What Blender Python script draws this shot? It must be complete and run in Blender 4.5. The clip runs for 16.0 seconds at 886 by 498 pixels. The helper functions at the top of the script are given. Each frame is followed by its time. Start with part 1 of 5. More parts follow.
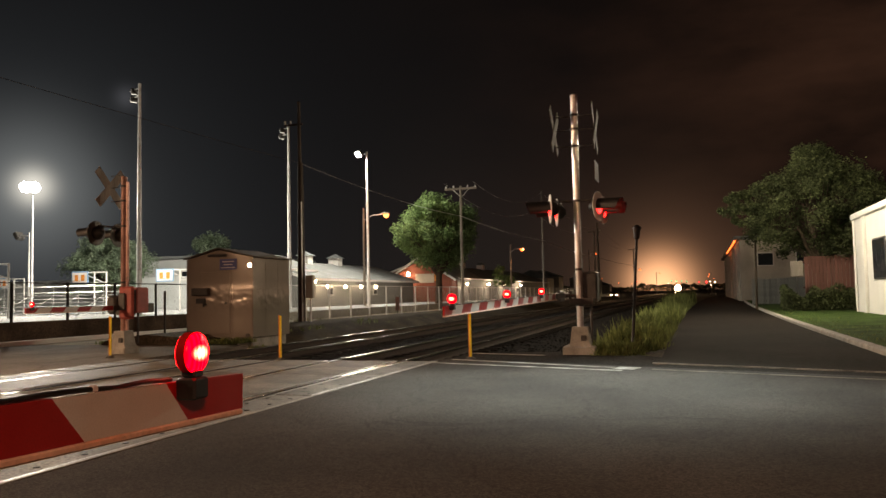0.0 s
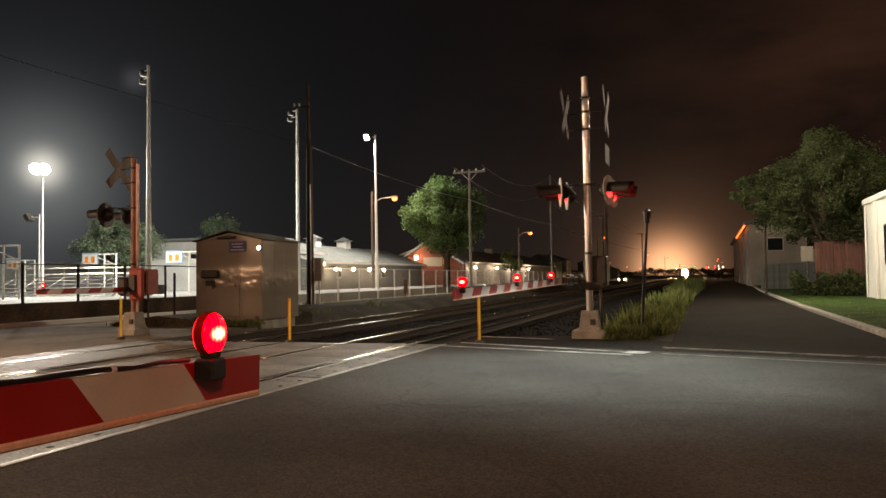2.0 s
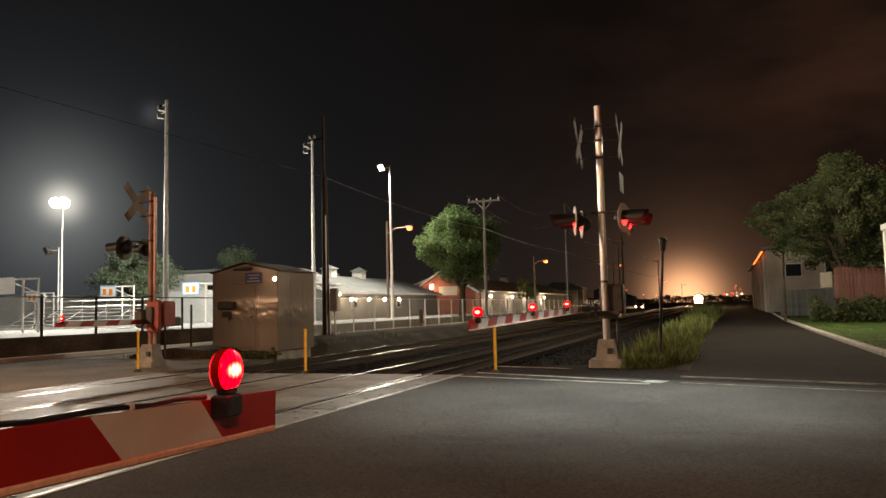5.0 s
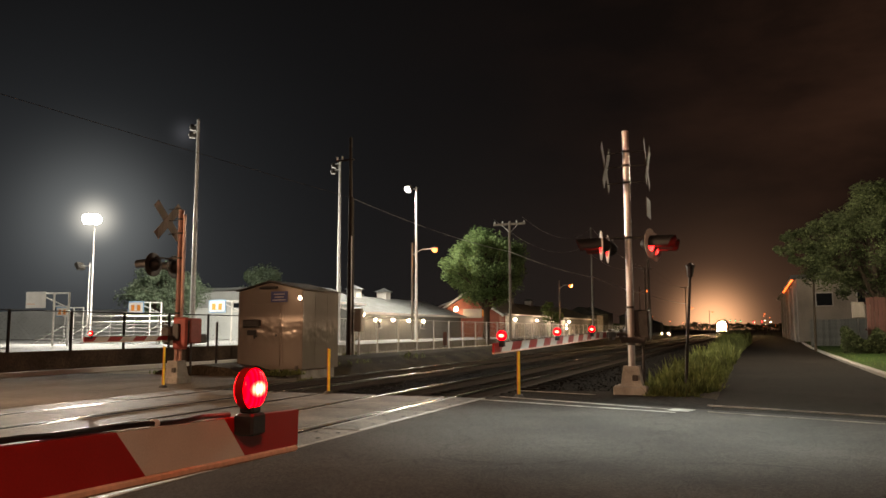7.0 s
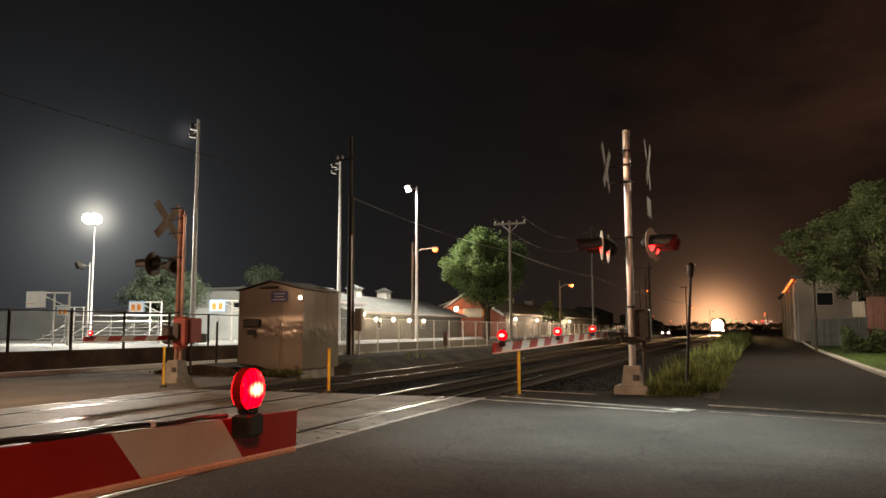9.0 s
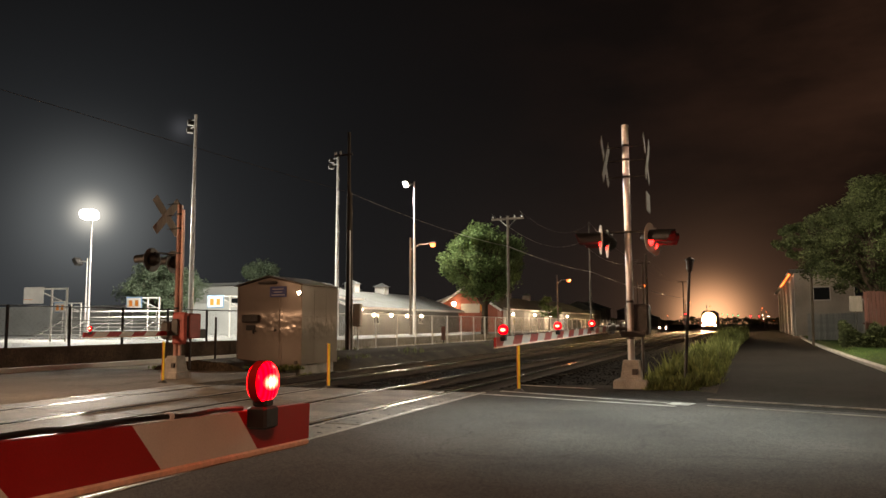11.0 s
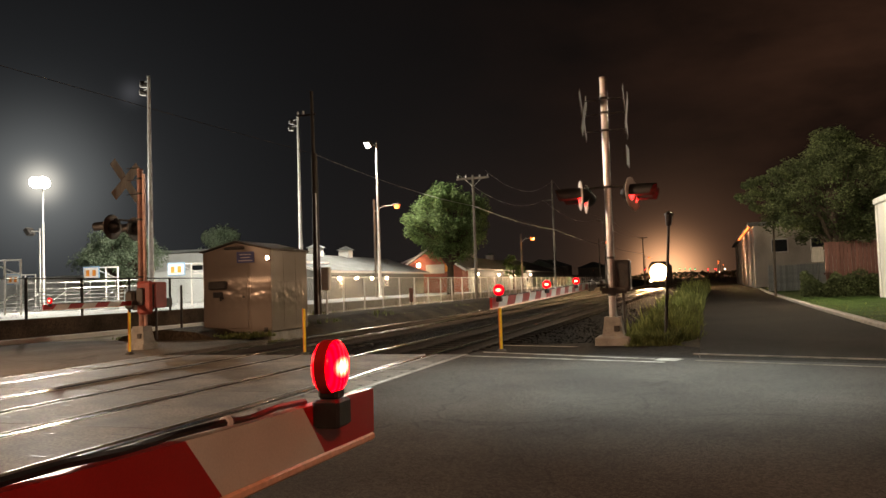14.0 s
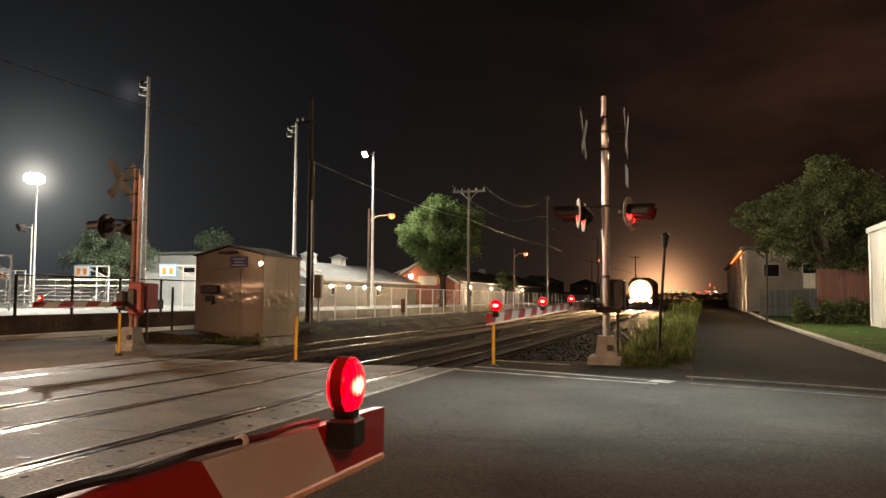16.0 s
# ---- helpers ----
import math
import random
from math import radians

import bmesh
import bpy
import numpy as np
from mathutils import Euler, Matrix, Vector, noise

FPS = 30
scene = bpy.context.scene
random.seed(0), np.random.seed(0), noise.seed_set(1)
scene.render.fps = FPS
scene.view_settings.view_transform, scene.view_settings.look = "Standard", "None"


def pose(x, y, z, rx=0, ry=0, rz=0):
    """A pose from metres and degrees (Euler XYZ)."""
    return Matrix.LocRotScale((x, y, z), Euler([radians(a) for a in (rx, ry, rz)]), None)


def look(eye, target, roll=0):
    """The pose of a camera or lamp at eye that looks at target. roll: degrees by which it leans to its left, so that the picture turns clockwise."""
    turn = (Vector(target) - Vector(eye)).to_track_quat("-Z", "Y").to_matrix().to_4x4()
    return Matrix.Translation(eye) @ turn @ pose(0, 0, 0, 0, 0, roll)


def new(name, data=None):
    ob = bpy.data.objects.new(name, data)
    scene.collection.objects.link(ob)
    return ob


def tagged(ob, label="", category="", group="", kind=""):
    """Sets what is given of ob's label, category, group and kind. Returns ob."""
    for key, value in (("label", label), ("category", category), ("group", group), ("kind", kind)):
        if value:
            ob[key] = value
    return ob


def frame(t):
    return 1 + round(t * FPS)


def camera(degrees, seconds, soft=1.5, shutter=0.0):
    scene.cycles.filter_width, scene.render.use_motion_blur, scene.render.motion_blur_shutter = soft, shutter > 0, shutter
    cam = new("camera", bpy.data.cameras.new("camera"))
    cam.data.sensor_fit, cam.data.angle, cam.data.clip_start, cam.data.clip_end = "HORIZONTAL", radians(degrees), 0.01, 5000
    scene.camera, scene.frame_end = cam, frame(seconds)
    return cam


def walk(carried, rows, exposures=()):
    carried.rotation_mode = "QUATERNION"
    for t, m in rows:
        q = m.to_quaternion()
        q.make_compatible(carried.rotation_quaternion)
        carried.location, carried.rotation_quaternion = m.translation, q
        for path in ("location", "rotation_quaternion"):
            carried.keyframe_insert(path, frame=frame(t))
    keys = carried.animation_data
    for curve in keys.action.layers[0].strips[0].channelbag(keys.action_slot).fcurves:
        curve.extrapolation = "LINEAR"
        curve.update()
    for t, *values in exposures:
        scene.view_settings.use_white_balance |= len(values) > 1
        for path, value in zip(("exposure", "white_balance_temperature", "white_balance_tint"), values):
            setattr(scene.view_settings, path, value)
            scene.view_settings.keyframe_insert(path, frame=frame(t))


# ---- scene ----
cam = camera(60.6, 16.0)
PATH = [
    (0, (0.3, -0.95, 1.28), (-0.32, 0.948, 1.4), -1.2),
    (0.5, (0.296, -0.943, 1.279), (-0.33, 0.953, 1.385), -1.4),
    (1, (0.291, -0.931, 1.278), (-0.341, 0.964, 1.371), -1.4),
    (1.5, (0.269, -0.928, 1.279), (-0.368, 0.966, 1.362), -1.2),
    (2, (0.262, -0.936, 1.276), (-0.379, 0.957, 1.353), -0.9),
    (2.5, (0.263, -0.946, 1.278), (-0.381, 0.946, 1.353), -0.7),
    (3, (0.263, -0.943, 1.28), (-0.384, 0.948, 1.357), -0.7),
    (3.5, (0.257, -0.941, 1.279), (-0.394, 0.948, 1.367), -0.9),
    (4, (0.266, -0.938, 1.282), (-0.391, 0.948, 1.389), -1.2),
    (4.5, (0.267, -0.941, 1.288), (-0.398, 0.941, 1.419), -1.4),
    (7, (0.271, -0.952, 1.293), (-0.464, 0.896, 1.506), -0.2),
    (7.5, (0.267, -0.941, 1.292), (-0.475, 0.904, 1.509), -0.1),
    (8, (0.268, -0.936, 1.291), (-0.475, 0.908, 1.507), -0.0),
    (8.5, (0.266, -0.932, 1.293), (-0.474, 0.914, 1.506), -0.1),
    (9, (0.263, -0.929, 1.294), (-0.473, 0.919, 1.506), -0.2),
    (11.5, (0.196, -0.961, 1.285), (-0.529, 0.894, 1.473), -0.4),
    (12, (0.121, -0.926, 1.281), (-0.554, 0.951, 1.424), -0.0),
    (12.5, (0.05, -0.767, 1.267), (-0.606, 1.119, 1.377), -1.5),
    (13, (0.02, -0.618, 1.254), (-0.642, 1.267, 1.35), -2.8),
    (13.5, (-0.062, -0.591, 1.257), (-0.726, 1.293, 1.349), -2.4),
    (14, (-0.243, -0.642, 1.299), (-0.881, 1.252, 1.395), -1.9),
    (14.5, (-0.317, -0.64, 1.309), (-0.936, 1.26, 1.393), -1.6),
    (15, (-0.312, -0.63, 1.309), (-0.922, 1.274, 1.377), -1.2),
    (15.5, (-0.319, -0.627, 1.311), (-0.919, 1.279, 1.387), -0.3),
    (16, (-0.316, -0.621, 1.315), (-0.935, 1.277, 1.442), 0.3),
]
walk(cam, [(t, look(eye, target, roll)) for t, eye, target, roll in PATH], [(0.0, 0.44, 8700, 25), (9.0, 0.48, 8700, 25), (12.0, 0.50, 8700, 25), (16.0, 0.47, 8700, 25)])

# ---------- sky ----------
world = bpy.data.worlds.new("night_sky")
scene.world = world
world.use_nodes = True
wn, wl = world.node_tree.nodes, world.node_tree.links
wn.clear()
w_out = wn.new("ShaderNodeOutputWorld")
w_bg = wn.new("ShaderNodeBackground")
w_co = wn.new("ShaderNodeTexCoord")


def w_math(op, a, b=None, clamp=False):
    n = wn.new("ShaderNodeMath")
    n.operation, n.use_clamp = op, clamp
    for i, v in enumerate((a, b)):
        if v is None:
            continue
        if isinstance(v, (int, float)):
            n.inputs[i].default_value = v
        else:
            wl.new(v, n.inputs[i])
    return n.outputs[0]


def w_lobe(direction, power):
    """A soft glow round a direction: light pollution, or a lamp's painted haze."""
    n = wn.new("ShaderNodeVectorMath")
    n.operation = "DOT_PRODUCT"
    wl.new(w_co.outputs["Generated"], n.inputs[0])
    n.inputs[1].default_value = Vector(direction).normalized()
    return w_math("POWER", w_math("MAXIMUM", n.outputs["Value"], 0.0), power)


def w_add(colour, fac, base):
    n = wn.new("ShaderNodeVectorMath")
    n.operation = "MULTIPLY_ADD"
    c = wn.new("ShaderNodeCombineXYZ")
    for i in range(3):
        wl.new(fac, c.inputs[i])
    wl.new(c.outputs[0], n.inputs[0])
    n.inputs[1].default_value = colour
    if isinstance(base, tuple):
        n.inputs[2].default_value = base
    else:
        wl.new(base, n.inputs[2])
    return n.outputs[0]


w_noise = wn.new("ShaderNodeTexNoise")
w_map = wn.new("ShaderNodeMapping")
w_map.inputs["Scale"].default_value = (1.0, 1.0, 2.6)
wl.new(w_co.outputs["Generated"], w_map.inputs[0])
wl.new(w_map.outputs[0], w_noise.inputs["Vector"])
w_noise.inputs["Scale"].default_value = 2.6
w_noise.inputs["Detail"].default_value = 6
w_noise.inputs["Roughness"].default_value = 0.55
clouds = w_math("MULTIPLY", w_math("SUBTRACT", w_noise.outputs["Fac"], 0.42, True), 4.0, True)
# Three lobes paint the haze round the train's headlight into the sky.
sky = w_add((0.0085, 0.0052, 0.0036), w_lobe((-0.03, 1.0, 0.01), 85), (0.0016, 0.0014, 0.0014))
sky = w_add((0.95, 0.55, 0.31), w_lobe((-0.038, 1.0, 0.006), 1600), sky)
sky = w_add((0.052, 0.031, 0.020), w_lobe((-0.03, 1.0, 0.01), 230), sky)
sky = w_add((0.0045, 0.0024, 0.0016), w_lobe((0.35, 1.0, 0.18), 9), sky)
sky = w_add((0.024, 0.0120, 0.0078), w_math("MULTIPLY", clouds, w_lobe((0.45, 1.0, 0.32), 12)), sky)
sky = w_add((0.0060, 0.0102, 0.0142), w_lobe((-1.25, 1.0, 0.10), 34), sky)
# Painted haze halos round two floodlight heads, fixed in the sky.
sky = w_add((0.075, 0.103, 0.120), w_lobe((-1.057, 1.0, 0.195), 420), sky)
sky = w_add((0.42, 0.50, 0.50), w_lobe((-1.057, 1.0, 0.197), 5200), sky)
sky = w_add((0.020, 0.026, 0.034), w_lobe((-0.864, 1.0, 0.331), 12000), sky)
sky = w_add((0.0050, 0.0046, 0.0042), w_lobe((-0.30, 1.0, 0.0), 60), sky)
sky = w_add((0.0030, 0.0046, 0.0062), w_lobe((-0.8, 1.0, 0.05), 9), sky)
sky = w_add((0.012, 0.0155, 0.018), w_lobe((-1.1, 1.0, 0.0), 40), sky)
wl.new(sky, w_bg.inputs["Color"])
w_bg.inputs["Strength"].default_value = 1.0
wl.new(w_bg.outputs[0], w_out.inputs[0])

# ---------- lamps: at built fixtures, and unseen ones added ---


def lamp(kind, eye, watts, colour, target=None, size=0.25, cone=100, soft=0.6):
    d = bpy.data.lights.new("lamp_" + kind.lower(), kind)
    d.energy, d.color = watts, colour
    if kind in ("POINT", "SPOT"):
        d.shadow_soft_size = size
    if kind == "SPOT":
        d.spot_size, d.spot_blend = radians(cone), soft
    ob = new("lamp", d)
    ob.matrix_world = look(eye, target) if target else Matrix.Translation(eye)
    return ob


AMBER = (1.0, 0.74, 0.52)
COOL, LED, WARM, SODIUM, BULB = (0.86, 1.0, 0.99), (0.56, 0.88, 1.0), (1.0, 0.55, 0.37), (1.0, 0.42, 0.16), (1.0, 0.90, 0.74)
lamp("SPOT", (-31.9, 35.6, 12.7), 7500, COOL, (-50, 56, 0), 0.3, 130)
lamp("SPOT", (-29.6, 48.7, 12.7), 26000, COOL, (-60, 55, 0), 0.3, 95)
lamp("SPOT", (-28.9, 62.9, 13.8), 11500, COOL, (-24, 61, 0), 0.3, 165)
lamp("SPOT", (-44.2, 40.7, 9.35), 15000, COOL, (-24, 27, 3), 0.3, 150)
# Next seven are unseen, added without fixtures: poles, road, hut, tree, warehouse front.
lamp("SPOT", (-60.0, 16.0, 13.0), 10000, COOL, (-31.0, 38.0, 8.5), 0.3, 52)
lamp("SPOT", (-1.1, 9.6, 9.0), 8500, LED, (-1.0, 9.7, 0), 1.3, 57, 1.0)
lamp("SPOT", (8.0, 8.0, 8.5), 380, AMBER, (7.6, 8.2, 0), 0.3, 72, 0.8)
lamp("SPOT", (-25.0, -2.0, 9.0), 16500, AMBER, (-13.0, 3.5, 0), 1.3, 84, 0.95)
lamp("SPOT", (9.0, -11.0, 8.5), 3000, WARM, (-11.0, 15.0, 0), 0.35, 58, 1.0)
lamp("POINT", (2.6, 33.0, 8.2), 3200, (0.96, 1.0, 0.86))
lamp("POINT", (8.0, 72.0, 7.5), 220, AMBER)
lamp("POINT", (-24.7, 59.4, 7.7), 140, SODIUM)
lamp("POINT", (-19.6, 93.1, 6.7), 240, SODIUM)

# ---------- materials ----------


def material(name, colour, rough=0.7, metal=0.0, vary=0.25, scale=4.0, grain=60.0, bump=0.15, spot=None, emit=None, strength=0.0, coat=0.0, per_object=0.0, stretch=(1, 1, 1), depth=0.01):
    """Two scales of variation over a base colour, with a fine relief."""
    m = bpy.data.materials.new(name)
    m.use_nodes = True
    nt = m.node_tree
    n, l = nt.nodes, nt.links
    b = n["Principled BSDF"]
    b.inputs["Roughness"].default_value = rough
    b.inputs["Metallic"].default_value = metal
    b.inputs["Coat Weight"].default_value = coat
    if rough >= 0.9:
        b.inputs["Specular IOR Level"].default_value = 0.06
    b.inputs["Coat Roughness"].default_value = 0.25
    co = n.new("ShaderNodeTexCoord")
    mp = n.new("ShaderNodeMapping")
    mp.inputs["Scale"].default_value = stretch
    l.new(co.outputs["Object"], mp.inputs[0])
    big = n.new("ShaderNodeTexNoise")
    big.inputs["Scale"].default_value, big.inputs["Detail"].default_value = scale, 5
    fine = n.new("ShaderNodeTexNoise")
    fine.inputs["Scale"].default_value, fine.inputs["Detail"].default_value = grain, 3
    l.new(mp.outputs[0], big.inputs["Vector"]), l.new(mp.outputs[0], fine.inputs["Vector"])
    ramp = n.new("ShaderNodeValToRGB")
    lo = [max(0.0, c * (1 - vary)) for c in colour]
    hi = [min(1.0, c * (1 + vary)) for c in colour]
    ramp.color_ramp.elements[0].position, ramp.color_ramp.elements[1].position = 0.3, 0.7
    ramp.color_ramp.elements[0].color, ramp.color_ramp.elements[1].color = (*(spot or lo), 1), (*hi, 1)
    l.new(big.outputs["Fac"], ramp.inputs[0])
    mix = n.new("ShaderNodeMix")
    mix.data_type, mix.blend_type = "RGBA", "MULTIPLY"
    mix.inputs["Factor"].default_value = 1.0
    r2 = n.new("ShaderNodeMapRange")
    r2.inputs["From Min"].default_value, r2.inputs["From Max"].default_value = 0.3, 0.7
    r2.inputs["To Min"].default_value, r2.inputs["To Max"].default_value = 1 - vary, 1 + vary * 0.6
    l.new(fine.outputs["Fac"], r2.inputs["Value"])
    l.new(ramp.outputs[0], mix.inputs["A"])
    last = r2.outputs[0]
    if per_object:
        info = n.new("ShaderNodeObjectInfo")
        r3 = n.new("ShaderNodeMapRange")
        r3.inputs["To Min"].default_value, r3.inputs["To Max"].default_value = 1 - per_object, 1 + per_object
        l.new(info.outputs["Random"], r3.inputs["Value"])
        mu = n.new("ShaderNodeMath")
        mu.operation = "MULTIPLY"
        l.new(last, mu.inputs[0]), l.new(r3.outputs[0], mu.inputs[1])
        last = mu.outputs[0]
    l.new(last, mix.inputs["B"])
    l.new(mix.outputs["Result"], b.inputs["Base Color"])
    rr = n.new("ShaderNodeMapRange")
    rr.inputs["To Min"].default_value, rr.inputs["To Max"].default_value = max(0.03, rough - 0.12), min(1, rough + 0.12)
    l.new(big.outputs["Fac"], rr.inputs["Value"]), l.new(rr.outputs[0], b.inputs["Roughness"])
    if bump:
        bp = n.new("ShaderNodeBump")
        bp.inputs["Strength"].default_value, bp.inputs["Distance"].default_value = bump, depth
        l.new(fine.outputs["Fac"], bp.inputs["Height"]), l.new(bp.outputs[0], b.inputs["Normal"])
    if emit:
        b.inputs["Emission Color"].default_value, b.inputs["Emission Strength"].default_value = (*emit, 1), strength
    return m


def lens_material(name, radius, edge, centre, falloff):
    """A red lens lit by the bulb behind it: brightest in front of the filament."""
    m = material(name, (0.30, 0.004, 0.004), 0.2, 0, 0.1, 20, 60, 0.0, emit=(1.0, 0.012, 0.012), strength=1.0)
    n, l = m.node_tree.nodes, m.node_tree.links
    b = n["Principled BSDF"]
    co = n.new("ShaderNodeTexCoord")
    mp = n.new("ShaderNodeMapping")
    mp.inputs["Scale"].default_value = (0.0, 0.95 / radius, 1.7 / radius)
    l.new(co.outputs["Object"], mp.inputs[0])
    le = n.new("ShaderNodeVectorMath")
    le.operation = "LENGTH"
    l.new(mp.outputs[0], le.inputs[0])
    inv = n.new("ShaderNodeMath")
    inv.operation, inv.use_clamp = "SUBTRACT", True
    inv.inputs[0].default_value = 1.0
    l.new(le.outputs["Value"], inv.inputs[1])
    pw = n.new("ShaderNodeMath")
    pw.operation = "POWER"
    pw.inputs[1].default_value = falloff
    l.new(inv.outputs[0], pw.inputs[0])
    st = n.new("ShaderNodeMath")
    st.operation = "MULTIPLY_ADD"
    st.inputs[1].default_value, st.inputs[2].default_value = centre, edge
    l.new(pw.outputs[0], st.inputs[0])
    l.new(st.outputs[0], b.inputs["Emission Strength"])
    ramp = n.new("ShaderNodeValToRGB")
    ramp.color_ramp.elements[0].color, ramp.color_ramp.elements[1].color = (1.0, 0.006, 0.012, 1), (1.0, 0.30, 0.16, 1)
    ramp.color_ramp.elements[0].position, ramp.color_ramp.elements[1].position = 0.04, 0.5
    l.new(pw.outputs[0], ramp.inputs[0])
    l.new(ramp.outputs[0], b.inputs["Emission Color"])
    flutes = n.new("ShaderNodeTexWave")
    flutes.bands_direction = "Y"
    flutes.inputs["Scale"].default_value, flutes.inputs["Distortion"].default_value = 1.1 / radius, 1.5
    l.new(co.outputs["Object"], flutes.inputs["Vector"])
    fl = n.new("ShaderNodeMapRange")
    fl.inputs["To Min"].default_value, fl.inputs["To Max"].default_value = 0.35, 1.25
    l.new(flutes.outputs["Fac"], fl.inputs["Value"])
    fm = n.new("ShaderNodeMath")
    fm.operation = "MULTIPLY"
    l.new(st.outputs[0], fm.inputs[0]), l.new(fl.outputs[0], fm.inputs[1])
    l.new(fm.outputs[0], b.inputs["Emission Strength"])
    b.inputs["Specular IOR Level"].default_value = 0.15
    return m


def leaf_material(name, colour):
    m = material(name, colour, 0.85, 0, 0.45, 0.7, 9, 0.0)
    m.node_tree.nodes["Principled BSDF"].inputs["Specular IOR Level"].default_value = 0.15
    n, l = m.node_tree.nodes, m.node_tree.links
    b = n["Principled BSDF"]
    old = b.inputs["Base Color"].links[0].from_socket
    geo = n.new("ShaderNodeNewGeometry")
    mr = n.new("ShaderNodeMapRange")
    mr.inputs["To Min"].default_value, mr.inputs["To Max"].default_value = 0.55, 1.45
    l.new(geo.outputs["Random Per Island"], mr.inputs["Value"])
    mix = n.new("ShaderNodeMix")
    mix.data_type, mix.blend_type = "RGBA", "MULTIPLY"
    mix.inputs["Factor"].default_value = 1.0
    l.new(old, mix.inputs["A"]), l.new(mr.outputs[0], mix.inputs["B"]), l.new(mix.outputs["Result"], b.inputs["Base Color"])
    tr = n.new("ShaderNodeBsdfTranslucent")
    l.new(mix.outputs["Result"], tr.inputs["Color"])
    ms = n.new("ShaderNodeMixShader")
    ms.inputs[0].default_value = 0.42
    l.new(b.outputs[0], ms.inputs[1]), l.new(tr.outputs[0], ms.inputs[2])
    l.new(ms.outputs[0], n["Material Output"].inputs[0])
    return m


def sheet_material(name, colour):
    """Bare sheet metal with knocks and dents, most of them at hip height."""
    m = material(name, colour, 0.20, 0.62, 0.08, 0.9, 60, 0.0, stretch=(1, 1, 0.3))
    n, l = m.node_tree.nodes, m.node_tree.links
    co = n.new("ShaderNodeTexCoord")
    dent = n.new("ShaderNodeTexNoise")
    dent.inputs["Scale"].default_value, dent.inputs["Detail"].default_value = 1.7, 1
    l.new(co.outputs["Object"], dent.inputs["Vector"])
    bp = n.new("ShaderNodeBump")
    bp.inputs["Strength"].default_value, bp.inputs["Distance"].default_value = 0.22, 0.06
    knock = n.new("ShaderNodeTexNoise")
    knock.inputs["Scale"].default_value, knock.inputs["Detail"].default_value = 3.4, 1
    l.new(co.outputs["Object"], knock.inputs["Vector"])
    sep = n.new("ShaderNodeSeparateXYZ")
    l.new(co.outputs["Object"], sep.inputs[0])
    band = n.new("ShaderNodeMapRange")
    band.interpolation_type = "SMOOTHSTEP"
    band.inputs["From Min"].default_value, band.inputs["From Max"].default_value = 0.55, 0.0
    off = n.new("ShaderNodeMath")
    off.operation = "SUBTRACT"
    off.inputs[1].default_value = 1.25
    l.new(sep.outputs["Z"], off.inputs[0])
    size = n.new("ShaderNodeMath")
    size.operation = "ABSOLUTE"
    l.new(off.outputs[0], size.inputs[0]), l.new(size.outputs[0], band.inputs["Value"])
    hit = n.new("ShaderNodeMath")
    hit.operation = "MULTIPLY"
    l.new(knock.outputs["Fac"], hit.inputs[0]), l.new(band.outputs[0], hit.inputs[1])
    both = n.new("ShaderNodeMath")
    both.operation = "MULTIPLY_ADD"
    both.inputs[1].default_value = 4.0
    l.new(hit.outputs[0], both.inputs[0]), l.new(dent.outputs["Fac"], both.inputs[2])
    l.new(both.outputs[0], bp.inputs["Height"]), l.new(bp.outputs[0], n["Principled BSDF"].inputs["Normal"])
    return m


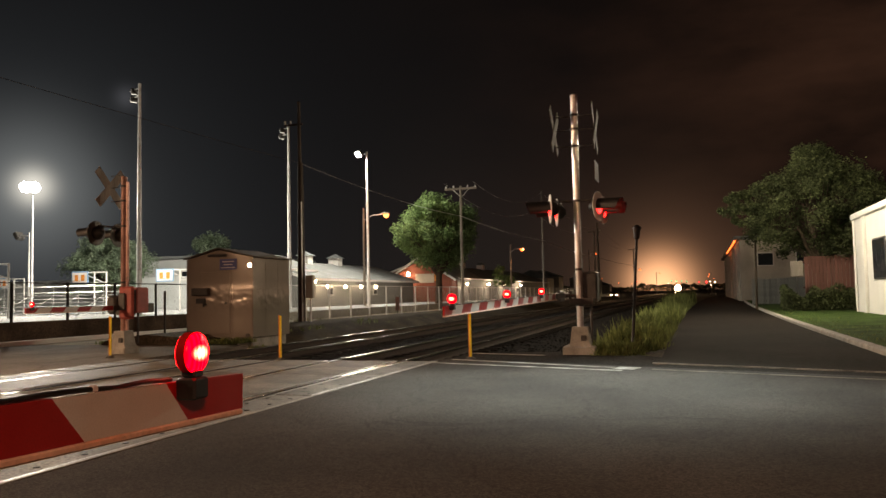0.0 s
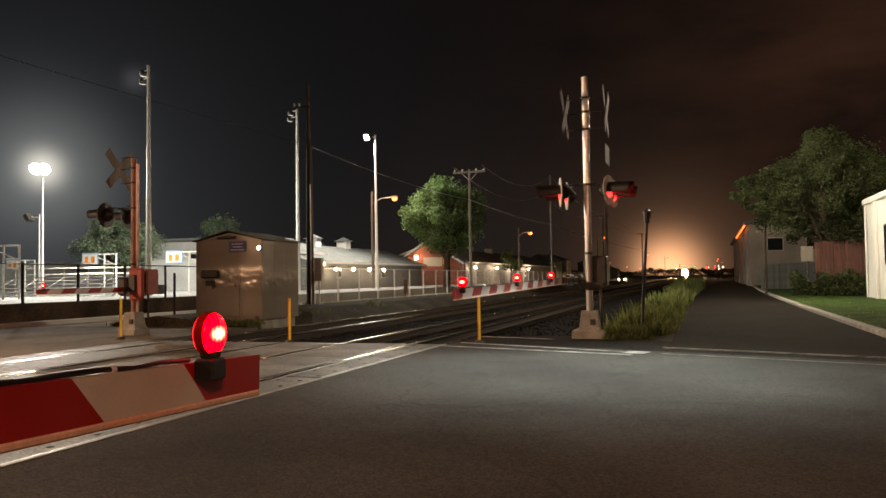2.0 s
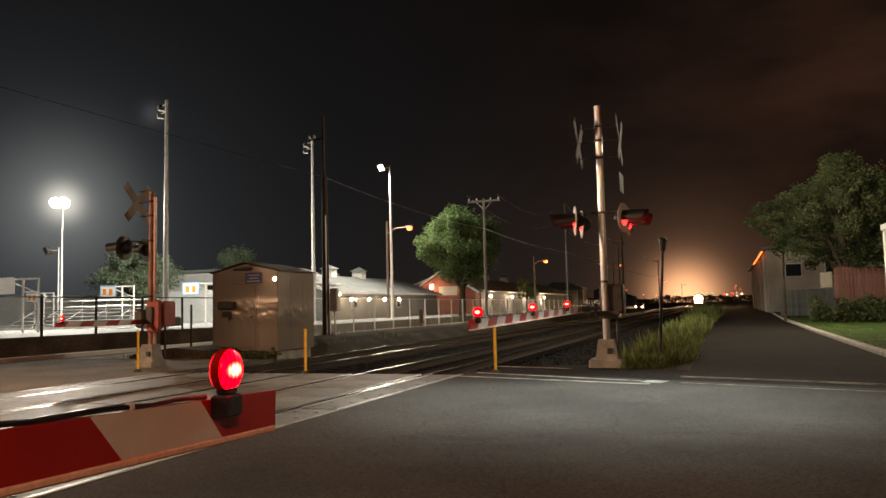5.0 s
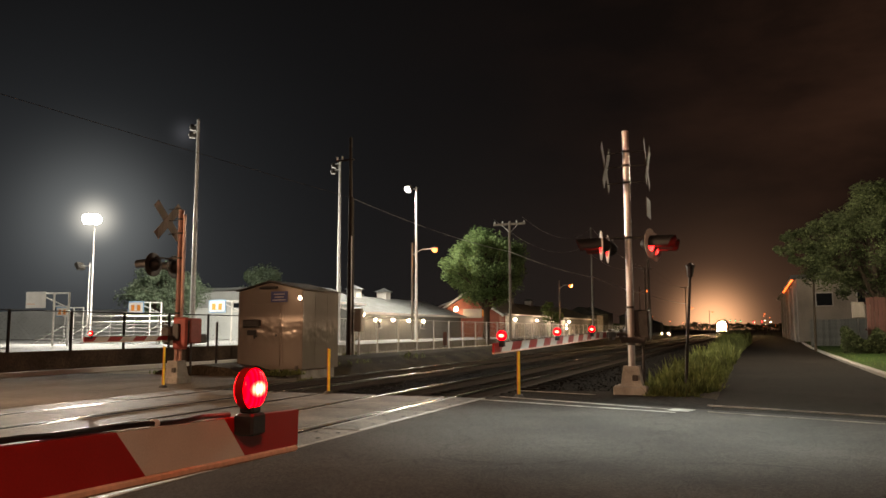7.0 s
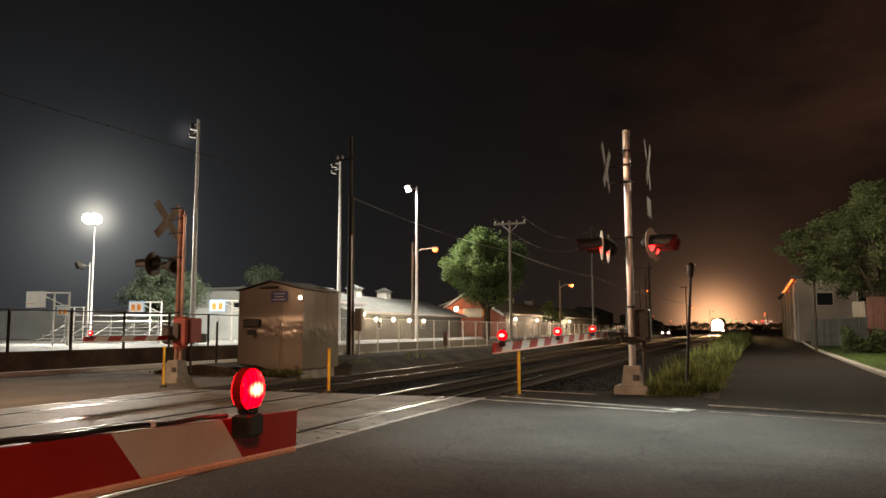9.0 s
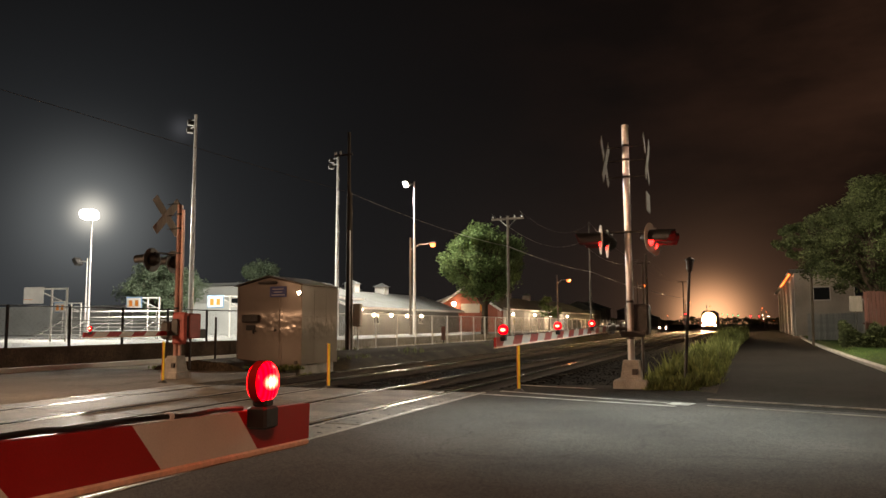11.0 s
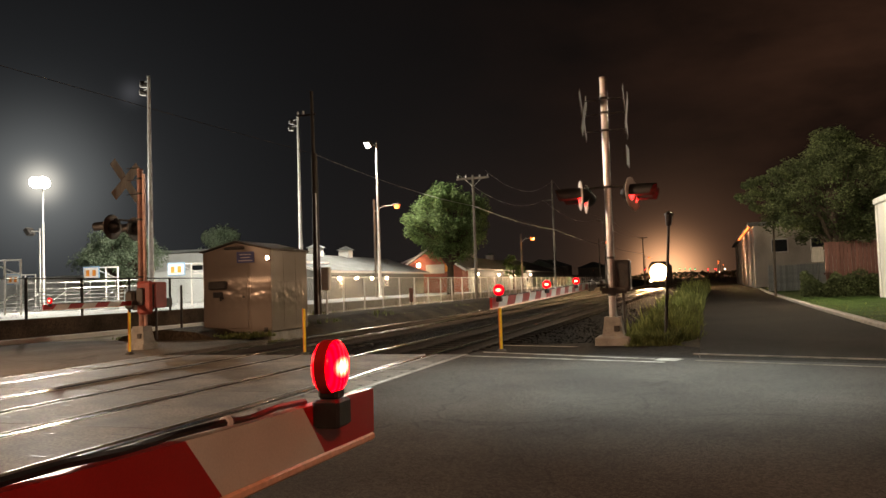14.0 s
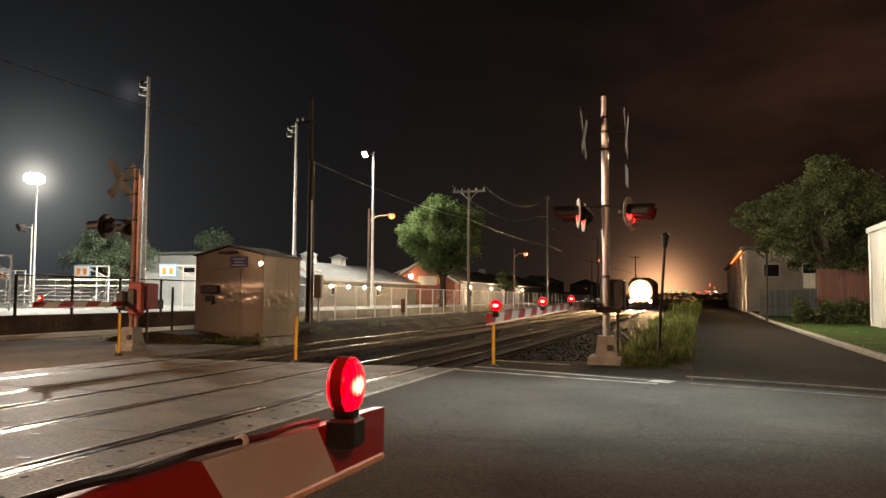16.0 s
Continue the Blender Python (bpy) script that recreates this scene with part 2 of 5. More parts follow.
def asphalt_material(name, colour, crack=0.5):
    """Worn asphalt: aggregate, tyre-polished patches, and a web of cracks."""
    m = material(name, colour, 0.95, 0, 0.42, 0.35, 105, 0.6, depth=0.02)
    n, l = m.node_tree.nodes, m.node_tree.links
    b = n["Principled BSDF"]
    old = b.inputs["Base Color"].links[0].from_socket
    co = n.new("ShaderNodeTexCoord")
    warp = n.new("ShaderNodeTexNoise")
    warp.inputs["Scale"].default_value, warp.inputs["Detail"].default_value = 1.2, 4
    l.new(co.outputs["Object"], warp.inputs["Vector"])
    add = n.new("ShaderNodeVectorMath")
    add.operation = "MULTIPLY_ADD"
    l.new(warp.outputs["Color"], add.inputs[0])
    add.inputs[1].default_value = (1.1, 1.1, 0)
    l.new(co.outputs["Object"], add.inputs[2])
    vo = n.new("ShaderNodeTexVoronoi")
    vo.feature = "DISTANCE_TO_EDGE"
    vo.inputs["Scale"].default_value = 0.23
    l.new(add.outputs[0], vo.inputs["Vector"])
    mr = n.new("ShaderNodeMapRange")
    mr.inputs["From Min"].default_value, mr.inputs["From Max"].default_value = 0.002, 0.006
    mr.inputs["To Min"].default_value, mr.inputs["To Max"].default_value = crack, 1
    l.new(vo.outputs["Distance"], mr.inputs["Value"])
    mix = n.new("ShaderNodeMix")
    mix.data_type, mix.blend_type = "RGBA", "MULTIPLY"
    mix.inputs["Factor"].default_value = 1.0
    l.new(old, mix.inputs["A"]), l.new(mr.outputs[0], mix.inputs["B"])
    chips = n.new("ShaderNodeTexVoronoi")
    chips.inputs["Scale"].default_value = 62
    l.new(co.outputs["Object"], chips.inputs["Vector"])
    sep = n.new("ShaderNodeSeparateColor")
    l.new(chips.outputs["Color"], sep.inputs[0])
    cr = n.new("ShaderNodeMapRange")
    cr.interpolation_type = "SMOOTHSTEP"
    cr.inputs["To Min"].default_value, cr.inputs["To Max"].default_value = 0.75, 1.3
    l.new(sep.outputs[0], cr.inputs["Value"])
    mix2 = n.new("ShaderNodeMix")
    mix2.data_type, mix2.blend_type = "RGBA", "MULTIPLY"
    mix2.inputs["Factor"].default_value = 1.0
    b.inputs["Specular IOR Level"].default_value = 0.06
    l.new(mix.outputs["Result"], mix2.inputs["A"]), l.new(cr.outputs[0], mix2.inputs["B"]), l.new(mix2.outputs["Result"], b.inputs["Base Color"])
    return m


MAT = dict(
    asphalt=asphalt_material("asphalt", (0.066, 0.058, 0.052), 0.80),
    asphalt_pale=asphalt_material("pale_asphalt", (0.17, 0.155, 0.135), 0.7),
    asphalt_dark=asphalt_material("dark_asphalt", (0.021, 0.018, 0.016), 0.6),
    concrete=material("concrete", (0.150, 0.135, 0.116), 0.66, 0, 0.62, 1.3, 30, 0.45, per_object=0.2, depth=0.008),
    concrete_old=material("weathered_concrete", (0.30, 0.285, 0.255), 0.85, 0, 0.3, 3, 50, 0.4),
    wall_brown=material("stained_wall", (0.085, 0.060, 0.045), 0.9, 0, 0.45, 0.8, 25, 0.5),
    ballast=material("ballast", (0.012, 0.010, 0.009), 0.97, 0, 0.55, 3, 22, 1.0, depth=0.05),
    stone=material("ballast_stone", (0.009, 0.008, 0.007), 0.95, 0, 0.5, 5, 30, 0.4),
    dirt=material("dirt", (0.060, 0.048, 0.034), 0.95, 0, 0.5, 0.7, 18, 0.8, depth=0.04),
    gravel=material("gravel", (0.27, 0.215, 0.15), 0.95, 0, 0.35, 0.9, 30, 0.6),
    yard_wall=material("pale_block_wall", (0.50, 0.53, 0.53), 0.85, 0, 0.12, 0.5, 20, 0.15),
    rubber=material("flangeway_rubber", (0.014, 0.013, 0.012), 0.55, 0, 0.4, 4, 50, 0.3),
    court=material("court", (0.30, 0.315, 0.32), 0.8, 0, 0.2, 0.4, 25, 0.2),
    lawn=material("lawn", (0.045, 0.085, 0.025), 0.95, 0, 0.5, 1.2, 35, 0.9, depth=0.04),
    ground=material("ground", (0.05, 0.05, 0.042), 0.95, 0, 0.4, 0.1, 6, 0.4),
    rail=material("rail_steel", (0.42, 0.40, 0.38), 0.22, 1.0, 0.2, 2, 60, 0.05),
    rail_side=material("rusty_rail", (0.035, 0.022, 0.016), 0.8, 0.2, 0.4, 5, 60, 0.3),
    sleeper=material("sleeper", (0.022, 0.018, 0.015), 0.9, 0, 0.4, 3, 40, 0.5),
    steel=material("galvanised_steel", (0.74, 0.74, 0.73), 0.5, 0.12, 0.18, 5, 50, 0.08),
    edge_dull=material("dull_steel_edge", (0.24, 0.21, 0.18), 0.7, 0.1, 0.4, 3, 50, 0.2),
    steel_edge=material("worn_steel_edge", (0.46, 0.43, 0.40), 0.42, 0.9, 0.25, 3, 50, 0.1),
    alu=material("aluminium", (0.66, 0.66, 0.65), 0.33, 0.9, 0.12, 4, 60, 0.05, stretch=(1, 1, 0.2)),
    alu_post=material("galvanised_post", (0.72, 0.71, 0.68), 0.5, 0.2, 0.15, 5, 50, 0.05),
    hut=sheet_material("hut_aluminium", (0.46, 0.395, 0.345)),
    hut_roof=material("hut_roof", (0.11, 0.085, 0.065), 0.6, 0.4, 0.3, 2, 30, 0.2),
    # Red light of the flashing signals is put into this mast colour.
    red_cast=material("red_tinted_mast", (0.32, 0.175, 0.145), 0.40, 0.30, 0.3, 4, 40, 0.2),
    red_box=material("red_brown_box", (0.33, 0.065, 0.052), 0.55, 0.1, 0.3, 3, 40, 0.15),
    black=material("black_paint", (0.010, 0.010, 0.010), 0.5, 0.0, 0.3, 6, 60, 0.1),
    dark_box=material("dark_housing", (0.060, 0.056, 0.052), 0.55, 0.3, 0.3, 5, 50, 0.15),
    white=material("white_paint", (0.72, 0.71, 0.68), 0.5, 0, 0.1, 2, 40, 0.06),
    stripe_white=material("reflective_white", (0.60, 0.57, 0.52), 0.38, 0, 0.07, 6, 220, 0.1, depth=0.002),
    stripe_red=material("reflective_red", (0.36, 0.012, 0.011), 0.36, 0, 0.10, 6, 220, 0.1, depth=0.002),
    edging=material("orange_edging", (0.78, 0.47, 0.34), 0.5, 0, 0.15, 6, 60, 0.05),
    paint_line=material("road_paint", (0.38, 0.36, 0.32), 0.9, 0, 0.3, 3, 35, 0.3, spot=(0.13, 0.12, 0.11)),
    paint_faint=material("worn_thin_paint", (0.17, 0.145, 0.12), 0.9, 0, 0.45, 2.2, 30, 0.3, spot=(0.075, 0.066, 0.058)),
    yellow=material("yellow_plastic", (0.75, 0.55, 0.05), 0.5, 0, 0.15, 6, 40, 0.05),
    orange=material("orange_plastic", (0.62, 0.20, 0.04), 0.5, 0, 0.15, 6, 40, 0.05),
    wood=material("creosoted_wood", (0.050, 0.036, 0.026), 0.85, 0, 0.4, 3, 40, 0.4, stretch=(1, 1, 0.1)),
    wood_grey=material("grey_wood", (0.24, 0.21, 0.18), 0.85, 0, 0.3, 3, 40, 0.3, stretch=(1, 1, 0.1)),
    blue=material("blue_sign", (0.035, 0.05, 0.20), 0.45, 0, 0.12, 8, 40, 0.03),
    sign_text=material("sign_lettering", (0.45, 0.45, 0.55), 0.5, 0, 0.1, 8, 40, 0.0),
    siding=material("grey_siding", (0.21, 0.215, 0.205), 0.7, 0, 0.12, 0.6, 20, 0.1),
    roof=material("shingle_roof", (0.18, 0.195, 0.195), 0.85, 0, 0.25, 0.8, 16, 0.4),
    brick=material("red_siding", (0.30, 0.085, 0.055), 0.8, 0, 0.25, 1.0, 14, 0.3),
    trim=material("white_trim", (0.70, 0.69, 0.66), 0.6, 0, 0.08, 2, 30, 0.03),
    stucco=material("white_stucco", (0.66, 0.66, 0.63), 0.85, 0, 0.10, 0.5, 30, 0.2),
    warehouse=material("warehouse_wall", (0.50, 0.46, 0.40), 0.85, 0, 0.25, 0.4, 20, 0.3),
    redwood=material("red_brown_boards", (0.16, 0.065, 0.050), 0.8, 0, 0.3, 2, 30, 0.3, per_object=0.2),
    fence_wood=material("grey_boards", (0.42, 0.41, 0.38), 0.85, 0, 0.25, 2, 30, 0.3, per_object=0.2),
    glass=material("dark_glass", (0.02, 0.025, 0.03), 0.08, 0, 0.1, 2, 30, 0.0),
    bark=material("bark", (0.085, 0.065, 0.048), 0.95, 0, 0.4, 4, 20, 0.7, stretch=(1, 1, 0.25)),
    leaf=leaf_material("leaf_green", (0.135, 0.210, 0.090)),
    leaf_dark=leaf_material("leaf_dark", (0.105, 0.130, 0.062)),
    # Paler leaf copy: flood light and haze are in the colour.
    leaf_floodlit=leaf_material("leaf_floodlit", (0.21, 0.285, 0.20)),
    grass=leaf_material("weeds", (0.165, 0.195, 0.072)),
    train=material("locomotive_paint", (0.05, 0.04, 0.032), 0.45, 0.2, 0.2, 2, 40, 0.05),
    red_glow=lens_material("lit_red_lens", 0.060, 6.0, 32.0, 3.2),
    red_far=lens_material("far_red_lens", 0.062, 3.0, 30.0, 3.0),
    red_dot=material("distant_red_lens", (0.4, 0.01, 0.01), 0.2, 0, 0.0, 5, 40, 0.0, emit=(1.0, 0.03, 0.03), strength=9.0),
    red_hot=material("crossing_red_lens", (0.4, 0.01, 0.01), 0.2, 0, 0.0, 5, 40, 0.0, emit=(1.0, 0.015, 0.015), strength=12.0),
    red_dull=material("unlit_red_lens", (0.36, 0.015, 0.015), 0.15, 0, 0.1, 20, 60, 0.0),
    headlight=material("headlight_glow", (0.9, 0.8, 0.6), 0.3, 0, 0.0, 5, 40, 0.0, emit=(1.0, 0.74, 0.42), strength=1400.0),
    # Emission of the two painted halo rings round the headlight, no lamps themselves.
    halo_inner=material("glare_halo_inner", (0.9, 0.7, 0.4), 0.3, 0, 0.0, 5, 40, 0.0, emit=(1.0, 0.66, 0.36), strength=1.5),
    halo_outer=material("glare_halo_outer", (0.9, 0.6, 0.3), 0.3, 0, 0.0, 5, 40, 0.0, emit=(1.0, 0.52, 0.25), strength=0.6),
    flood=material("flood_glow", (0.9, 0.9, 0.9), 0.3, 0, 0.0, 5, 40, 0.0, emit=(0.92, 1.0, 1.0), strength=40.0),
    flood_dim=material("flood_glow_dim", (0.9, 0.9, 0.9), 0.3, 0, 0.0, 5, 40, 0.0, emit=(0.92, 1.0, 1.0), strength=0.5),
    bulb=material("bulb_glow", (0.9, 0.9, 0.8), 0.3, 0, 0.0, 5, 40, 0.0, emit=(1.0, 0.88, 0.62), strength=40.0),
    sodium=material("sodium_glow", (0.9, 0.5, 0.3), 0.3, 0, 0.0, 5, 40, 0.0, emit=(1.0, 0.17, 0.04), strength=2.6),
    green_glow=material("green_signal_glow", (0.1, 0.6, 0.3), 0.3, 0, 0.0, 5, 40, 0.0, emit=(0.05, 1.0, 0.45), strength=1.5),
    board_blue=material("backboard_blue", (0.20, 0.40, 0.62), 0.5, 0, 0.1, 3, 30, 0.02),
    board_orange=material("backboard_orange", (0.75, 0.25, 0.04), 0.5, 0, 0.1, 3, 30, 0.02),
)
MAT["concrete"].node_tree.nodes["Principled BSDF"].inputs["Specular IOR Level"].default_value = 0.28

# ---------- mesh helpers ----------


class Shape:
    """Collects vertices and faces of one mesh."""

    def __init__(self):
        self.v, self.f = [], []

    def add(self, verts, faces):
        k = len(self.v)
        self.v += [tuple(p) for p in verts]
        self.f += [tuple(k + i for i in face) for face in faces]
        return self

    def box(self, x0, x1, y0, y1, z0, z1, bevel=0.0, m=None):
        b = min(bevel, (x1 - x0) / 2.2, (y1 - y0) / 2.2, (z1 - z0) / 2.2)
        if b <= 0:
            p = [(x, y, z) for z in (z0, z1) for x, y in ((x0, y0), (x1, y0), (x1, y1), (x0, y1))]
            q = [(3, 2, 1, 0), (4, 5, 6, 7), (0, 1, 5, 4), (1, 2, 6, 5), (2, 3, 7, 6), (3, 0, 4, 7)]
        else:
            p, q = [], []
            for z, i in ((z0, b), (z0 + b, 0), (z1 - b, 0), (z1, b)):
                for cx, cy, sx, sy in ((x0, y0, 1, 1), (x1, y0, -1, 1), (x1, y1, -1, -1), (x0, y1, 1, -1)):
                    ends = [(cx + sx * i, cy + sy * (i + b)), (cx + sx * (i + b), cy + sy * i)]
                    if (cx == x0) != (cy == y0):
                        ends.reverse()
                    p += [(ex, ey, z) for ex, ey in ends]
            for ring in range(3):
                a = ring * 8
                q += [(a + j, a + (j + 1) % 8, a + 8 + (j + 1) % 8, a + 8 + j) for j in range(8)]
            q += [tuple(range(7, -1, -1)), tuple(range(24, 32))]
        if m is not None:
            p = [m @ Vector(c) for c in p]
        return self.add(p, q)

    def tube(self, a, b, r0, r1=None, n=12, caps=True):
        r1 = r0 if r1 is None else r1
        a, b = Vector(a), Vector(b)
        d = (b - a).normalized()
        u = d.orthogonal().normalized()
        w = d.cross(u)
        ring = [(math.cos(2 * math.pi * i / n), math.sin(2 * math.pi * i / n)) for i in range(n)]
        p = [a + (u * c + w * s) * r0 for c, s in ring] + [b + (u * c + w * s) * r1 for c, s in ring]
        q = [(i, (i + 1) % n, n + (i + 1) % n, n + i) for i in range(n)]
        if caps:
            q += [tuple(range(n - 1, -1, -1)), tuple(range(n, 2 * n))]
        return self.add(p, q)

    def path(self, pts, r, n=6):
        """One bent round bar through the points."""
        pts = [Vector(p) for p in pts]
        p, u = [], None
        for k, c in enumerate(pts):
            d = (pts[min(k + 1, len(pts) - 1)] - pts[max(k - 1, 0)]).normalized()
            u = d.orthogonal().normalized() if u is None else (u - d * u.dot(d)).normalized()
            w = d.cross(u)
            p += [c + (u * math.cos(2 * math.pi * i / n) + w * math.sin(2 * math.pi * i / n)) * r for i in range(n)]
        m = len(pts)
        q = [(k * n + i, k * n + (i + 1) % n, (k + 1) * n + (i + 1) % n, (k + 1) * n + i) for k in range(m - 1) for i in range(n)]
        q += [tuple(range(n - 1, -1, -1)), tuple(range((m - 1) * n, m * n))]
        return self.add(p, q)

    def lathe(self, centre, axis, profile, n=24, caps=True):
        """profile: rows of (distance along the axis, radius)."""
        c, d = Vector(centre), Vector(axis).normalized()
        u = d.orthogonal().normalized()
        w = d.cross(u)
        p = []
        for h, r in profile:
            p += [c + d * h + (u * math.cos(2 * math.pi * i / n) + w * math.sin(2 * math.pi * i / n)) * r for i in range(n)]
        q = [(k * n + i, k * n + (i + 1) % n, (k + 1) * n + (i + 1) % n, (k + 1) * n + i) for k in range(len(profile) - 1) for i in range(n)]
        if caps:
            q += [tuple(range(n - 1, -1, -1)), tuple(range((len(profile) - 1) * n, len(profile) * n))]
        return self.add(p, q)

    def prism(self, outline, axis, lo, hi):
        """A flat outline in the two other axes, pushed along one axis."""
        put = {"x": lambda a, b, c: (c, a, b), "y": lambda a, b, c: (a, c, b), "z": lambda a, b, c: (a, b, c)}[axis]
        n = len(outline)
        p = [put(a, b, lo) for a, b in outline] + [put(a, b, hi) for a, b in outline]
        q = [(i, (i + 1) % n, n + (i + 1) % n, n + i) for i in range(n)] + [tuple(range(n - 1, -1, -1)), tuple(range(n, 2 * n))]
        return self.add(p, q)

    def mesh(self, name, mat, smooth=False):
        me = bpy.data.meshes.new(name)
        me.from_pydata(self.v, [], self.f)
        bm = bmesh.new()
        bm.from_mesh(me)
        bmesh.ops.recalc_face_normals(bm, faces=bm.faces)
        bm.to_mesh(me)
        bm.free()
        me.materials.append(MAT[mat])
        if smooth:
            me.shade_smooth()
            me.set_sharp_from_angle(angle=radians(40))
        return me


def thing(name, label, category, m=None, group="", kind=""):
    ob = new(name)
    ob.empty_display_size = 0.2
    if m is not None:
        ob.matrix_world = m
    return tagged(ob, label, category, group, kind)


def part(name, shape, mat, parent, label="", smooth=False):
    ob = new(name, shape.mesh(name, mat, smooth))
    ob.parent = parent
    return tagged(ob, label) if label else ob


def piece(name, me, parent, m):
    ob = new(name, me)
    ob.parent = parent
    ob.matrix_basis = m
    return ob


def setting(name, shape, mat, label, category, smooth=False):
    return tagged(new(name, shape.mesh(name, mat, smooth)), label, category, "", "structure")


rng = random.Random(7)

# ---------- ground, roads ----------
TRACK_A, TRACK_B, HALF = -5.90, -9.85, 0.75
setting("ground", Shape().box(-1500, 1500, -1500, 2500, -1.2, -0.32), "ground", "dark flat ground reaching the horizon at night", "ground")
setting("road", Shape().prism([(-4.40, -60), (60, -60), (60, 10.9), (3.62, 10.9), (-4.40, 13.6)], "z", -0.3, 0.0), "asphalt", "worn cracked asphalt of the road over the crossing", "road")
setting("road_beyond", Shape().box(-60, -11.42, -60, 17.4, -0.3, -0.01), "asphalt_pale", "worn pale grey asphalt road past the tracks", "road")


def kerb_x(y):
    return 3.62 + 0.00035 * max(0.0, y - 14) ** 2


def verge_x(y):
    return -0.30 + 0.00026 * max(0.0, y - 14) ** 2


BENDS = [14.3 + 8.0 * i for i in range(16)]
setting("lane", Shape().prism([(-0.30, 12.23), (3.62, 10.91)] + [(kerb_x(y) + 0.05, y) for y in BENDS] + [(kerb_x(134.3) + 30, 400), (-0.30 + 25, 400)] + [(verge_x(y), y) for y in reversed(BENDS)], "z", -0.3, -0.012), "asphalt_dark", "dark asphalt lane running beside the tracks", "road")
setting("lawn", Shape().prism([(3.86, 10.91)] + [(kerb_x(y) + 0.23, y) for y in BENDS] + [(70, 134.3), (70, 10.91)], "z", -0.3, 0.06), "lawn", "mown lawn beside the lane", "lawn")
setting("shoulder", Shape().prism([(-4.40, 13.61), (-0.31, 12.24), (-0.31, 14.3), (-1.5, 15.9), (-4.40, 15.1)], "z", -0.3, -0.015), "asphalt_dark", "dark asphalt shoulder under the signal mast", "road")
setting("dirt_bank", Shape().prism([(-12.2, -0.34), (-12.9, -0.05), (-13.8, 0.22), (-14.9, 0.30), (-16.3, 0.12), (-16.9, -0.34)], "y", 17.42, 140), "dirt", "low earth bank beside the tracks", "bank")
setting("gravel_path", Shape().box(-21.48, -16.9, 17.42, 160, -0.3, -0.02), "gravel", "pale gravel strip in front of the fence", "ground")
setting("yard", Shape().box(-160, -21.78, -60, 220, -0.3, 0.45), "court", "pale floodlit court yard behind the wall", "ground")
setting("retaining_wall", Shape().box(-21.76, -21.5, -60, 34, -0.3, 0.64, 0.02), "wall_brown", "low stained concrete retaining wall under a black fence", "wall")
setting("retaining_kerb", Shape().box(-21.76, -21.5, 34, 160, -0.3, 0.47, 0.02), "concrete_old", "pale concrete kerb wall along the yard", "wall")
setting("kerb_far", Shape().box(-19.5, -19.3, -20, 34, -0.29, 0.13, 0.02), "stucco", "old concrete kerb along the far road", "kerb")

kerb = Shape()
for i in range(60):
    y = 14.3 + i * 2.0
    x = kerb_x(y)
    kerb.box(-0.11, 0.11, 0.01, 1.99, -0.3, 0.09, 0.025, pose(x + 0.11, y, 0, 0, 0, -0.04 * (y - 14)))
setting("kerb_lane", kerb, "concrete_old", "pale concrete kerb edging the lawn", "kerb")

ballast = Shape()
n_u, n_v = 44, 150
for j in range(n_v + 1):
    for i in range(n_u + 1):
        x, y = -12.6 + i * (12.6 - 1.5) / n_u, 13.02 + (j / n_v) ** 1.8 * 200
        low = 0.0 if min(abs(x - TRACK_A), abs(x - TRACK_B)) < 1.3 else 0.04
        ballast.v.append((x, y, -0.20 - low + 0.05 * noise.noise((x * 1.7, y * 1.7, 0))))
for j in range(n_v):
    for i in range(n_u):
        k = j * (n_u + 1) + i
        ballast.f.append((k, k + 1, k + n_u + 2, k + n_u + 1))
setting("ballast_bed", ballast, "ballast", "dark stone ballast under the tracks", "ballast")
stones = Shape()
for i in range(5200):
    y = 13.1 + 26 * rng.random() ** 1.6
    c = Vector((rng.uniform(-12.3, -1.7), y, -0.20))
    r = rng.uniform(0.02, 0.05)
    p = [c + Vector((rng.uniform(-1, 1), rng.uniform(-1, 1), 0)).normalized() * r for _ in range(3)]
    if min(abs(c.x - t + s * HALF) for t in (TRACK_A, TRACK_B) for s in (-1, 1)) < 0.11:
        continue
    a = rng.uniform(0, 6.28)
    ring = [c + Vector((math.cos(a + k * 1.57) * r, math.sin(a + k * 1.57) * r * rng.uniform(0.7, 1.1), rng.uniform(-0.01, 0.015))) for k in range(4)]
    top = c + Vector((0, 0, r * rng.uniform(0.6, 1.1)))
    stones.add(ring + [top], [(0, 1, 4), (1, 2, 4), (2, 3, 4), (3, 0, 4)])
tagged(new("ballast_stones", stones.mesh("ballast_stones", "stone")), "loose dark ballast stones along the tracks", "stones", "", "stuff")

# painted lines by the edge of the crossing road


def stripe(x0, y0, x1, y1, w, mat="paint_line", label="worn white painted road line"):
    a, b = Vector((x0, y0, 0)), Vector((x1, y1, 0))
    n = (b - a).normalized().cross(Vector((0, 0, 1))) * w / 2
    s = Shape()
    s.add([a - n, b - n, b + n, a + n, a - n + Vector((0, 0, 0.005)), b - n + Vector((0, 0, 0.005)), b + n + Vector((0, 0, 0.005)), a + n + Vector((0, 0, 0.005))],
          [(3, 2, 1, 0), (4, 5, 6, 7), (0, 1, 5, 4), (1, 2, 6, 5), (2, 3, 7, 6), (3, 0, 4, 7)])
    return setting("road_line", s, mat, label, "road marking")


stripe(-4.37, 12.67, -0.82, 11.60, 0.10)
stripe(-4.23, 13.40, -1.0, 12.10, 0.10)
stripe(-4.29, 14.95, -2.60, 14.45, 0.08)
stripe(-0.95, 12.05, -0.60, 11.94, 0.34)
